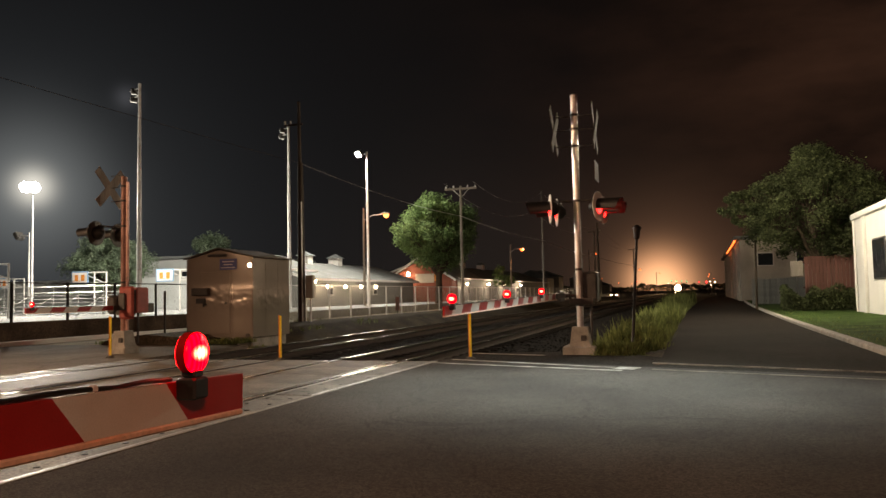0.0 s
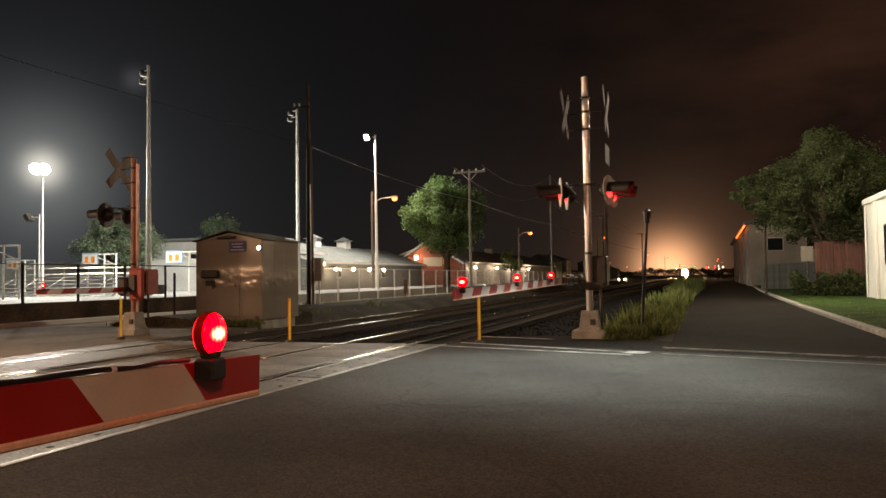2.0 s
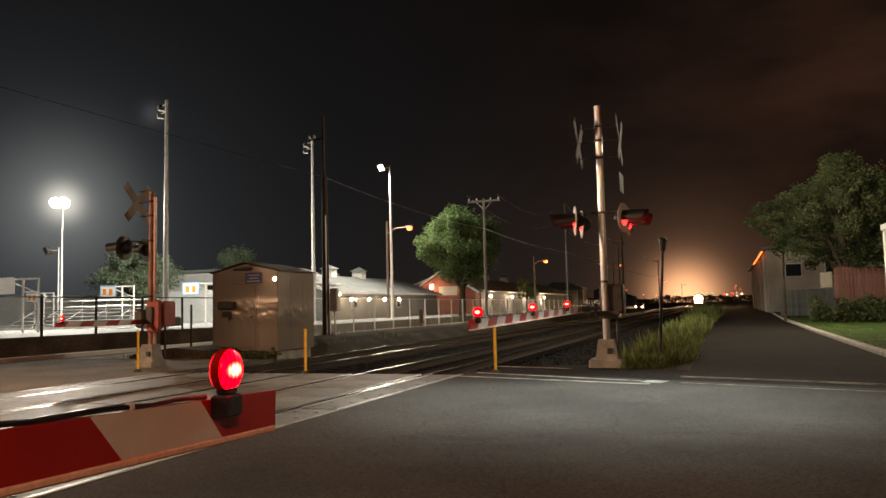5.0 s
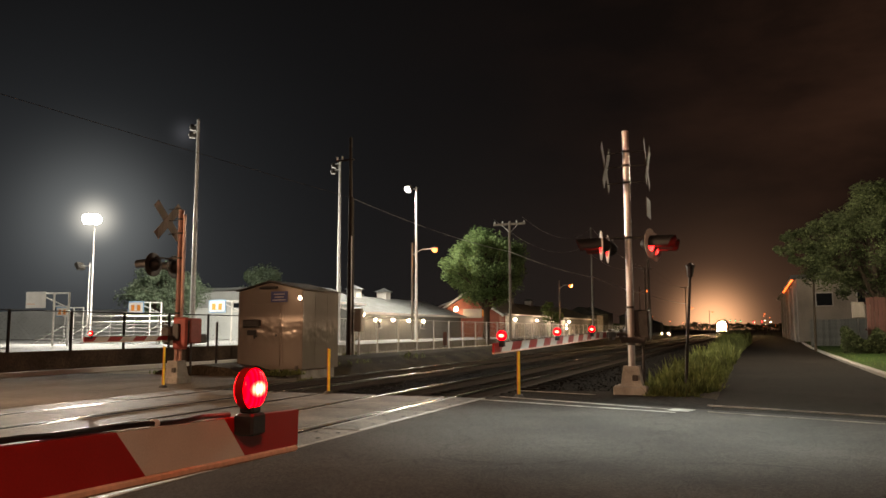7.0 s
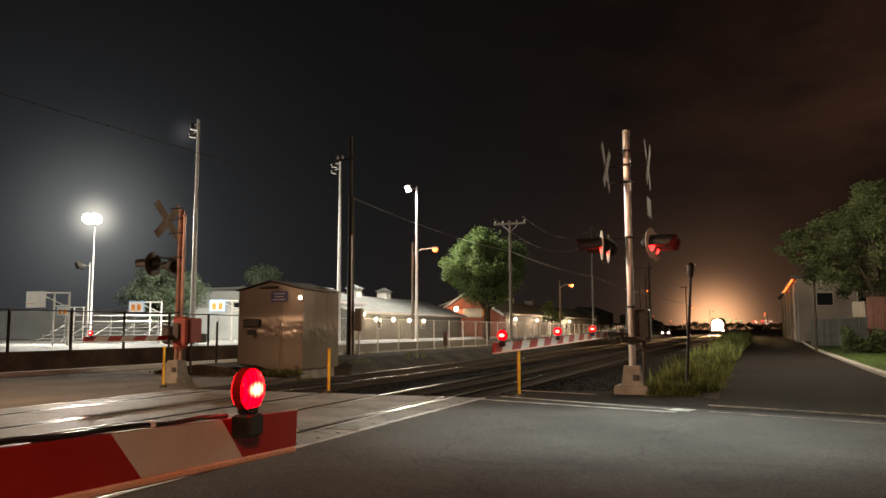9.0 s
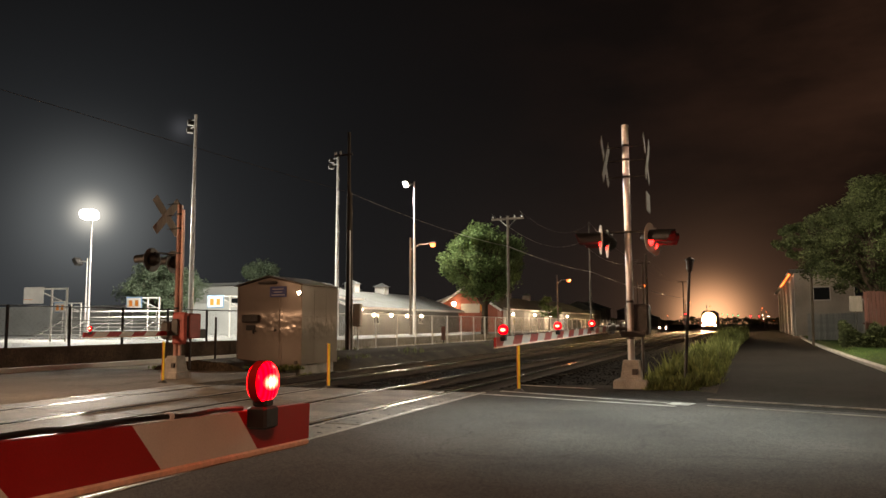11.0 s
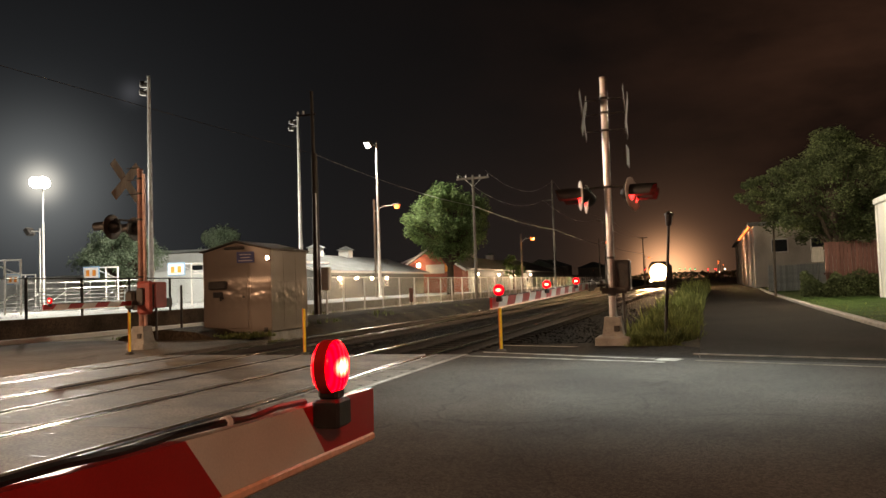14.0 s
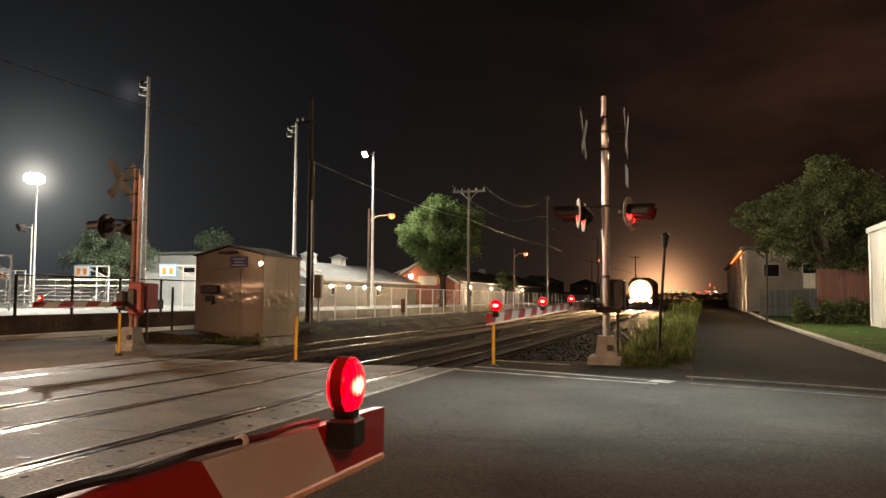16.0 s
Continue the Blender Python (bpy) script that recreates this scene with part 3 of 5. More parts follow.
stripe(-0.36, 11.87, 3.4, 10.55, 0.07, "paint_faint", "nearly worn-off painted line before the lane")
setting("apron_edge", Shape().prism([(-0.41, 12.96), (3.6, 11.55), (3.6, 11.63), (-0.41, 13.04)], "z", -0.1, 0.006), "paint_faint", "pale worn edge across the mouth of the lane", "road marking")

# ---------- tracks ----------


def rail_shape(y0, y1):
    s = Shape()
    s.prism([(-0.036, -0.045), (0.036, -0.045), (0.036, -0.006), (0.028, 0.0), (-0.028, 0.0), (-0.036, -0.006)], "y", y0, y1)
    return s


def rail_web(y0, y1):
    return Shape().prism([(-0.07, -0.19), (0.07, -0.19), (0.07, -0.178), (0.012, -0.15), (0.012, -0.047), (-0.012, -0.047), (-0.012, -0.15), (-0.07, -0.178)], "y", y0, y1)


sleeper_mesh = Shape().box(-1.28, 1.28, -0.11, 0.11, -0.30, -0.17, 0.015).mesh("sleeper", "sleeper")
for cx, words in ((TRACK_A, "railway track with shiny steel rails beside the road"), (TRACK_B, "second railway track with dark rusty sleepers")):
    track = thing("railway_track", words, "track", pose(cx, 0, 0), "tracks over the crossing")
    for side in (-1, 1):
        ob = part("rail", rail_shape(-60, 600), "rail", track, "polished steel rail head")
        ob.matrix_basis = pose(side * HALF, 0, 0)
        web = part("rail_web", rail_web(-60, 600), "rail_side", ob)
    for i in range(100):
        piece("sleeper", sleeper_mesh, track, pose(rng.uniform(-0.03, 0.03), 13.4 + i * 0.56, 0, 0, 0, rng.uniform(-1, 1)))

# ---------- concrete crossing panels ----------
panels = thing("crossing_surface", "worn concrete panels set between the rails", "crossing", None, "", "structure")
BASE = Shape().box(-11.40, -4.42, -12, 13.0, -0.3, -0.07)
part("crossing_bed", BASE, "asphalt_dark", panels, "dark bed under the panels")
spans = [(-5.03, -4.47), (-6.53, -5.27), (-7.86, -6.77), (-8.98, -8.08), (-10.48, -9.22), (-11.38, -10.72)]
for cx in (TRACK_A, TRACK_B):
    for side in (-1, 1):
        for gap in (-1, 1):
            x = cx + side * HALF + gap * 0.082
            part("flangeway_filler", Shape().box(x - 0.026, x + 0.026, -12, 13.0, -0.068, -0.022 if gap == side else -0.040, 0.008), "rubber", panels, "black rubber flangeway filler")
for x0, x1 in spans:
    hw = (x1 - x0) / 2
    me = Shape().box(-hw, hw, -1.235, 1.235, -0.069, 0.0, 0.012).mesh("panel", "concrete")
    fr = Shape()
    for e in (-1, 1):
        fr.box(e * hw - 0.014, e * hw + 0.014, -1.238, 1.238, -0.05, 0.0035, 0.003)
    frame_me = fr.mesh("edge_frame", "steel_edge")
    slot_me = Shape().box(-0.075, 0.075, -0.016, 0.016, -0.02, 0.0022, 0.0).mesh("lifting_slot", "black")
    for k in range(10):
        slab = piece("panel", me, panels, pose((x0 + x1) / 2, 11.74 - k * 2.49, rng.uniform(-0.004, 0.003), rng.uniform(-0.1, 0.1), rng.uniform(-0.15, 0.15), 0))
        piece("edge_frame", frame_me, slab, Matrix())
        for yy in (-0.9, 0.0, 0.9):
            for xx in ((-hw + 0.22, hw - 0.22) if hw > 0.5 else (0.0,)):
                piece("lifting_slot", slot_me, slab, pose(xx + rng.uniform(-0.04, 0.04), yy + rng.uniform(-0.1, 0.1), 0, 0, 0, rng.uniform(-12, 12)))
part("joint_strip", Shape().box(-8.06, -7.88, -12, 13.0, -0.071, -0.004, 0.003), "asphalt_dark", panels, "dark asphalt strip between the tracks")
part("edge_angle", Shape().box(-4.462, -4.40, -12, 13.0, -0.1, 0.006, 0.003), "edge_dull", panels, "dull worn steel edge angle")
bolt_me = Shape().lathe((0, 0, 0), (0, 0, 1), [(0, 0.03), (0.006, 0.028), (0.009, 0.015)], 8).mesh("bolt", "black")
for i in range(34):
    for xx in (-4.60, -4.92):
        piece("bolt", bolt_me, panels, pose(xx, -3.6 + i * 0.49, 0.001))

# ---------- crossing gates ----------
# the near gate is turned round: its arm points along the tracks, tip at (-1.03, 1.085, 1.0)
NEAR_LEN, NEAR_DROOP, NEAR_SKEW = 8.0, 2.05, 2.6
NEAR_Z = 1.0 + NEAR_LEN * math.sin(radians(NEAR_DROOP))
NEAR_GATE = pose(-1.03 + NEAR_LEN * math.sin(radians(NEAR_SKEW)) + 0.30 * math.cos(radians(NEAR_SKEW)), 1.085 - NEAR_LEN * math.cos(radians(NEAR_SKEW)) + 0.30 * math.sin(radians(NEAR_SKEW)), 0, 0, 0, 180 + NEAR_SKEW)


def disc_head(parent, px, py, z, face, lit, back, yaw=0.0):
    """One flashing lamp on its round background, facing along x and turned a little."""
    x = y = 0.0
    head = part("signal_lamp", Shape().lathe((x, y, z), (-face, 0, 0), [(0, 0.16), (0.05, 0.165), (0.12, 0.14), (0.2, 0.06)], 20), "black", parent, "black lamp housing", True)
    part("background_disc", Shape().lathe((x, y, z), (face, 0, 0), [(-0.012, 0.30), (-0.006, 0.305), (0.002, 0.305)], 32), back, head, "round signal background")
    part("background_face", Shape().lathe((x, y, z), (face, 0, 0), [(0.003, 0.300), (0.006, 0.300)], 32), back if yaw else "black", head, "round background face")
    part("lens", Shape().lathe((x + face * 0.008, y, z), (face, 0, 0), [(0, 0.15), (0.012, 0.13), (0.022, 0.08), (0.026, 0.02)], 24), lit, head, "red lens", True)
    hood = Shape()
    n = 18
    for r, flip in ((0.165, 0), (0.158, 1)):
        for i in range(n):
            a0, a1 = radians(-22 + 224 * i / n), radians(-22 + 224 * (i + 1) / n)
            l0, l1 = [0.44 + 0.07 * math.sin(a) for a in (a0, a1)]
            p = [(x + face * 0.006, y + r * math.cos(a0), z + r * math.sin(a0)), (x + face * 0.006, y + r * math.cos(a1), z + r * math.sin(a1)),
                 (x + face * l1, y + r * math.cos(a1), z + r * math.sin(a1) - 0.05 * l1), (x + face * l0, y + r * math.cos(a0), z + r * math.sin(a0) - 0.05 * l0)]
            hood.add(p, [(0, 1, 2, 3)])
    part("hood", hood, "black", head, "long black lamp hood", True)
    head.matrix_basis = pose(px, py, 0, 0, 0, -face * yaw)
    return head


def crossbuck(parent, x, z, mat, extra):
    for s in (-1, 1):
        m = pose(x + s * 0.012, 0, z, 45 * s, 0, 0)
        part("crossbuck_blade", Shape().box(-0.008, 0.008, -0.61, 0.61, -0.115, 0.115, 0.004, m), mat, parent, "crossbuck blade seen nearly edge-on")
    if extra:
        part("track_count_sign", Shape().box(x - 0.008, x + 0.008, -0.34, 0.34, z - 1.12, z - 0.72, 0.004), mat, parent, "small plain sign under the crossbuck")


def gate_lamp(parent, x, y, z, r, lens, side=1, turn=0.0):
    """A two-sided red lamp on its bracket box, lenses facing along x, or turned about the upright."""
    body = part("arm_lamp", Shape().box(min(-side * 0.008, side * 0.052), max(-side * 0.008, side * 0.052), -0.034, 0.034, -0.034, 0.024, 0.006), "black", parent, "black bracket box with a red warning lamp")
    body.matrix_basis = pose(x, y, z)
    c, xx = 0.034 + r, side * 0.022
    part("lamp_neck", Shape().box(xx - 0.022, xx + 0.022, -0.022, 0.022, 0.022, c - r + 0.012, 0.006), "black", body)
    axle = pose(xx, 0, c, 0, 0, turn)
    ring = part("lamp_ring", Shape().lathe((0, 0, 0), (1, 0, 0), [(-0.012, r * 0.9), (-0.012, r * 1.05), (0.012, r * 1.05), (0.012, r * 0.9)], 36), "red_dull", body, "dark red lamp rim", True)
    ring.matrix_basis = axle
    for s in (-1, 1):
        m = axle @ pose(s * 0.012, 0, 0, 0, 0, 0 if s > 0 else 180)
        lens_ob = part("lens", Shape().lathe((0, 0, 0), (1, 0, 0), [(0, r), (0.005, r * 0.97), (0.010, r * 0.85), (0.014, r * 0.6), (0.016, r * 0.2)], 36), lens, body, "glowing red lens", True)
        lens_ob.matrix_basis = m
        rings = Shape()
        for q, h in ((0.88, 0.009), (0.66, 0.0135), (0.44, 0.0155)):
            rings.lathe((h - 0.001, 0, 0), (1, 0, 0), [(0, r * q), (0.0016, r * (q - 0.03)), (0.0016, r * (q - 0.07)), (0, r * (q - 0.10))], 30)
        ridge = part("lens_ridges", rings, lens, body, "moulded ridges of the lens", True)
        ridge.matrix_basis = m


def crossing_gate(m, label, height, arm_len, arm_x, arm_z, droop, skew, sides, lamps, mast_mat, box_mat, lit, first, lens, lamp_r, back_z=(3.0, 4.72), near=1):
    """A mast with flashing lamps and a lowered striped arm that points along -y."""
    g = thing("crossing_gate", label, "crossing gate", m, "gates of the level crossing")
    foot = 0.34 if mast_mat == "alu" else 0.27
    base = part("mast_base", Shape().box(-foot, foot, -foot, foot, -0.05, 0.16, 0.03), "concrete_old", g, "pale cast mast foundation")
    s = Shape()
    for z0, z1, a, b in ((0.16, 0.21, 0.22, 0.205), (0.21, 0.55, 0.20, 0.155)):
        s.add([(-a, -a, z0), (a, -a, z0), (a, a, z0), (-a, a, z0), (-b, -b, z1), (b, -b, z1), (b, b, z1), (-b, b, z1)],
              [(3, 2, 1, 0), (4, 5, 6, 7), (0, 1, 5, 4), (1, 2, 6, 5), (2, 3, 7, 6), (3, 0, 4, 7)])
    part("junction_base", s, "concrete_old", base)
    part("base_hatch", Shape().box(0.03, 0.14, -0.222, -0.17, 0.26, 0.38, 0.008), "dark_box", base)
    part("mast", Shape().tube((0, 0, 0.5), (0, 0, height), 0.072, 0.072, 24), mast_mat, g, "round metal signal mast", True)
    part("mast_cap", Shape().lathe((0, 0, height), (0, 0, 1), [(-0.05, 0.078), (0.0, 0.078), (0.02, 0.05)], 20), mast_mat, g)
    for z in (1.0, 1.75, back_z[0] + 0.18, back_z[1] - 0.35, back_z[1] + 0.02, back_z[1] + 0.32):
        if z < height - 0.05:
            part("clamp", Shape().tube((0, 0, z - 0.025), (0, 0, z + 0.025), 0.088, 0.088, 18), "dark_box", g, "dark mast clamp")
    for face in sides:
        x = face * 0.50
        arm = part("lamp_crossarm", Shape().tube((face * 0.06, 0, back_z[0] + 0.18), (x - face * 0.1, 0, back_z[0] + 0.18), 0.025).tube((x - face * 0.1, -0.42, back_z[0] + 0.18), (x - face * 0.1, 0.42, back_z[0] + 0.18), 0.025), "dark_box", g, "tubular crossarm carrying the lamps")
        for yy in (-0.40, 0.40):
            disc_head(g, x, yy, back_z[0], face, lit, "white" if mast_mat == "alu" else "dark_box", 16.0 if mast_mat == "alu" else 0.0)
        xb = face * 0.40
        for zb in (-0.35, 0.0, 0.30):
            part("sign_bracket", Shape().tube((0, 0, back_z[1] + zb), (xb, 0, back_z[1] + zb), 0.012, 0.012, 8), "dark_box", g, "thin sign bracket")
        crossbuck(g, xb + face * 0.03, back_z[1], "wood" if mast_mat == "alu" else "wood_grey", face > 0 and len(sides) > 1)
    # mechanism box, counterweight
    mech = part("gate_mechanism", Shape().box(-0.12, 0.36, 0.05, 0.50, arm_z - 0.14, arm_z + 0.50, 0.03), box_mat, g, "gate motor housing")
    if box_mat == "red_box":
        part("cable_duct", Shape().box(0.074, 0.150, -0.03, 0.03, 0.55, height - 0.12, 0.01), mast_mat, g, "flat cable duct up the mast in the same red tint")
        part("counterweight_plate", Shape().box(0.0, 0.44, -0.20, -0.10, arm_z - 0.28, arm_z + 0.52, 0.045), box_mat, g, "reddish rounded counterweight plate")
        part("gear_box", Shape().box(0.05, 0.25, -0.26, -0.202, arm_z - 0.06, arm_z + 0.36, 0.02), "dark_box", g, "dark gear box in front of the plate")
        part("gear_cover", Shape().box(-0.42, -0.14, -0.14, 0.20, arm_z - 0.16, arm_z + 0.30, 0.05), "dark_box", g, "dark gear cover")
    part("housing_lid", Shape().box(-0.10, 0.34, 0.03, 0.05, arm_z - 0.08, arm_z + 0.44, 0.008), "dark_box", mech)
    part("housing_bracket", Shape().box(-0.20, 0.30, -0.09, 0.09, arm_z - 0.18, arm_z - 0.06, 0.01), "dark_box", g, "dark mounting bracket")
    part("conduit", Shape().path([(0.2, 0.28, 0.2), (0.2, 0.28, arm_z - 0.13)], 0.03, 10), "dark_box", g, "dark cable conduit")
    # arm frame in its own space: along -y, rooted at the mast
    am = pose(arm_x, 0, arm_z, droop, 0, skew)
    for side in (-0.09, 0.09):
        part("arm_support", Shape().box(side - 0.012, side + 0.012, -1.1 if arm_len > 4 else -0.45, 0.5, -0.05, 0.06, 0.008, am), "dark_box", g, "dark steel arm support")
    part("pivot_shaft", Shape().tube((arm_x - 0.12, 0, arm_z), (0.1, 0, arm_z), 0.035), "dark_box", g)
    for k in range(2):
        part("counterweight", Shape().box(-0.16 + k * 0.24, -0.08 + k * 0.24, 0.45, 0.95, -0.14, 0.10, 0.02, am), "dark_box", g, "dark iron counterweight")
    y, k, hh = arm_len, 0, 0.052
    step, lean = 0.386, 0.10
    root = 0.6 if arm_len > 4 else 0.3
    while y > root + 0.1:
        nxt = max(root, y - (first if k == 0 else step))
        lo_l = 0 if k == 0 else lean / 2
        s = Shape()
        for xs in (-0.013, 0.013):
            s.v += [tuple(am @ Vector(c)) for c in ((xs, -y + (-lo_l if k else 0), -hh), (xs, -nxt - lean / 2, -hh), (xs, -nxt + lean / 2, hh), (xs, -y + (lo_l if k else 0), hh))]
        s.f += [(0, 1, 2, 3), (7, 6, 5, 4), (0, 4, 5, 1), (1, 5, 6, 2), (2, 6, 7, 3), (3, 7, 4, 0)]
        part("arm_section", s, "stripe_red" if k % 2 == 0 else "stripe_white", g, "reflective red stripe" if k % 2 == 0 else "reflective white stripe")
        y, k = nxt, k + 1
    part("arm_edging", Shape().box(-0.018, 0.018, -arm_len + 0.004, -0.6, -hh - 0.018, -hh - 0.0005, 0.004, am), "edging", g, "pale orange lower edge of the arm")
    cable = [am @ Vector((0.010 + 0.004 * math.sin(i * 1.9), -arm_len + lamps[0] + 0.02 + i * 0.11, hh + 0.006 + (0.003 * math.sin(i * 2.3)))) for i in range(int((arm_len - 1.0) / 0.11))]
    part("arm_cable", Shape().path(cable, 0.0065, 6), "black", g, "black cable along the arm")
    for i in range(0, int(arm_len - 1)):
        c = am @ Vector((0.010, -arm_len + 0.62 + i * 0.62, hh + 0.006))
        part("cable_clip", Shape().lathe(c, (0, 1, 0), [(-0.008, 0.009), (-0.006, 0.011), (0.006, 0.011), (0.008, 0.009)], 10), "steel", g, "small metal cable clip")
    for d in lamps:
        c = am @ Vector((near * 0.02, -arm_len + d, hh - 0.012))
        gate_lamp(g, c.x, c.y, c.z, lamp_r, lens, near, 0.0 if near < 0 else 90.0)
    return g


# far side, by the lane: arm towards the viewer
crossing_gate(pose(-1.95, 15.13, 0), "aluminium crossing signal mast with lowered red and white arm", 5.48, 8.02, -0.39, 1.20, 0.75, 0.0, (-1, 1), (0.19, 2.9, 5.6), "alu", "dark_box", "red_hot", 0.30, "red_far", 0.058, (3.02, 4.72))
# past the tracks
crossing_gate(pose(-13.2, 14.6, 0), "crossing signal mast coloured red as by its lamps, with reddish motor box past the tracks", 4.40, 2.95, 0.0, 1.12, 0.0, 0.0, (-1,), (0.15,), "red_cast", "red_box", "red_hot", 0.30, "red_far", 0.058, (2.98, 4.15))
# near the viewer, arm pointing down the tracks; built the other way round
crossing_gate(NEAR_GATE, "lowered red and white crossing gate arm with lit red lamp", 5.0, NEAR_LEN, 0.30, NEAR_Z, NEAR_DROOP, 0.0, (-1, 1), (0.308, 3.0, 5.7), "alu", "dark_box", "red_hot", 0.331, "red_glow", 0.054, (3.02, 4.4), -1)

# ---------- delineator posts ----------


def delineator(x, y, h):
    d = thing("delineator_post", "slim yellow and orange plastic delineator post", "post", pose(x, y, 0, 0, 0, 15), "delineators at the crossing")
    part("post_front", Shape().box(-0.030, -0.010, -0.012, 0.012, 0.03, h, 0.006), "orange", d, "orange half of the post")
    part("post_back", Shape().box(-0.010, 0.032, -0.014, 0.014, 0.03, h * 0.98, 0.006), "yellow", d, "yellow half of the post")
    part("post_base", Shape().lathe((0, 0, 0), (0, 0, 1), [(-0.02, 0.10), (0.02, 0.09), (0.05, 0.05)], 16), "dark_box", d, "dark round base")
    return d


delineator(-3.90, 13.50, 0.93)
delineator(-7.86, 13.02, 0.93)
delineator(-12.40, 13.25, 0.95)

# ---------- signal hut ----------
hut = thing("signal_hut", "brown-tinged aluminium railway signal hut with small lit lamp", "hut", pose(-14.55, 18.9, 0))
part("body", Shape().prism([(0, 0.12), (2.35, 0.12), (2.35, 2.52), (1.175, 2.78), (0, 2.52)], "y", 0, 2.15), "hut", hut, "dented aluminium wall sheets")
for s, x0, x1 in ((0, -0.08, 1.175), (1, 1.175, 2.43)):
    z0, z1 = (2.52, 2.815) if s == 0 else (2.815, 2.52)
    part("roof_sheet", Shape().prism([(x0, z0), (x1, z1), (x1, z1 + 0.03), (x0, z0 + 0.03)], "y", -0.08, 2.23), "hut_roof", hut, "dull brown roof sheet")
part("foundation", Shape().box(0.08, 2.27, 0.08, 2.07, -0.3, 0.12, 0.02), "concrete_old", hut, "concrete footing")
for x in (0.03, 1.62, 2.30):
    part("corner_strip", Shape().box(x - 0.03, x + 0.03, -0.012, 0.0, 0.12, 2.5, 0.004), "hut", hut)
door = part("door", Shape().box(0.52, 1.56, -0.022, -0.001, 0.22, 2.12, 0.008), "hut", hut, "flush aluminium door")
part("handle", Shape().box(0.60, 0.74, -0.06, -0.02, 1.10, 1.16, 0.01).tube((0.64, -0.05, 1.2), (0.64, -0.05, 1.05), 0.025), "black", door, "black lever handle")
part("padlock", Shape().box(1.38, 1.46, -0.05, -0.02, 1.12, 1.2, 0.01), "dark_box", door)
part("vent_hood", Shape().box(0.24, 0.86, -0.14, 0.0, 1.40, 1.64, 0.03), "dark_box", hut, "dark sheet-metal vent hood")
part("vent", Shape().box(0.36, 0.70, -0.05, 0.0, 1.16, 1.32, 0.01), "black", hut, "black louvre")
part("gable_hood", Shape().box(0.80, 1.46, -0.10, 0.0, 2.58, 2.66, 0.02), "dark_box", hut, "dark rain hood")
sign = part("notice", Shape().box(1.20, 1.80, -0.02, -0.004, 2.17, 2.50, 0.003), "blue", hut, "dark blue notice with pale unreadable lettering")
for i, (a, b) in enumerate(((0.10, 0.50), (0.14, 0.46), (0.06, 0.54))):
    part("lettering_bar", Shape().box(1.20 + a, 1.20 + b, -0.025, -0.021, 2.40 - i * 0.09, 2.43 - i * 0.09), "sign_text", sign)
fix = part("door_lamp", Shape().lathe((2.28, -0.02, 2.28), (0, -1, 0), [(0, 0.05), (0.04, 0.07), (0.05, 0.07)], 16), "dark_box", hut, "small lit wall lamp")
part("bulb", Shape().lathe((2.28, -0.071, 2.28), (0, -1, 0), [(0, 0.06), (0.02, 0.05), (0.035, 0.02)], 14), "bulb", fix, "glowing warm bulb", True)
for yy in (0.72, 1.44):
    part("side_seam", Shape().box(2.3505, 2.355, yy - 0.012, yy + 0.012, 0.14, 2.46, 0.003), "hut", hut, "folded sheet seam")
part("side_band", Shape().box(2.3505, 2.353, 0.08, 2.08, 1.56, 1.60, 0.003), "hut", hut, "pressed horizontal seam")
for xx in (0.2, 2.1):
    part("ground_lug", Shape().box(xx, xx + 0.12, -0.04, 0.0, 0.14, 0.24, 0.01), "dark_box", hut)

# ---------- poles ----------


def cables(points, name="overhead_cable", label="thin sagging overhead cable between wooden poles", r=0.014, sag=0.9, mat="steel"):
    row = []
    for a, b in zip(points, points[1:]):
        a, b = Vector(a), Vector(b)
        row += [a.lerp(b, i / 14) - Vector((0, 0, sag * 4 * (i / 14) * (1 - i / 14))) for i in range(0 if not row else 1, 15)]
    s = Shape().path(row, r, 5)
    return tagged(new(name, s.mesh(name, mat)), label, "cable", "overhead cables")


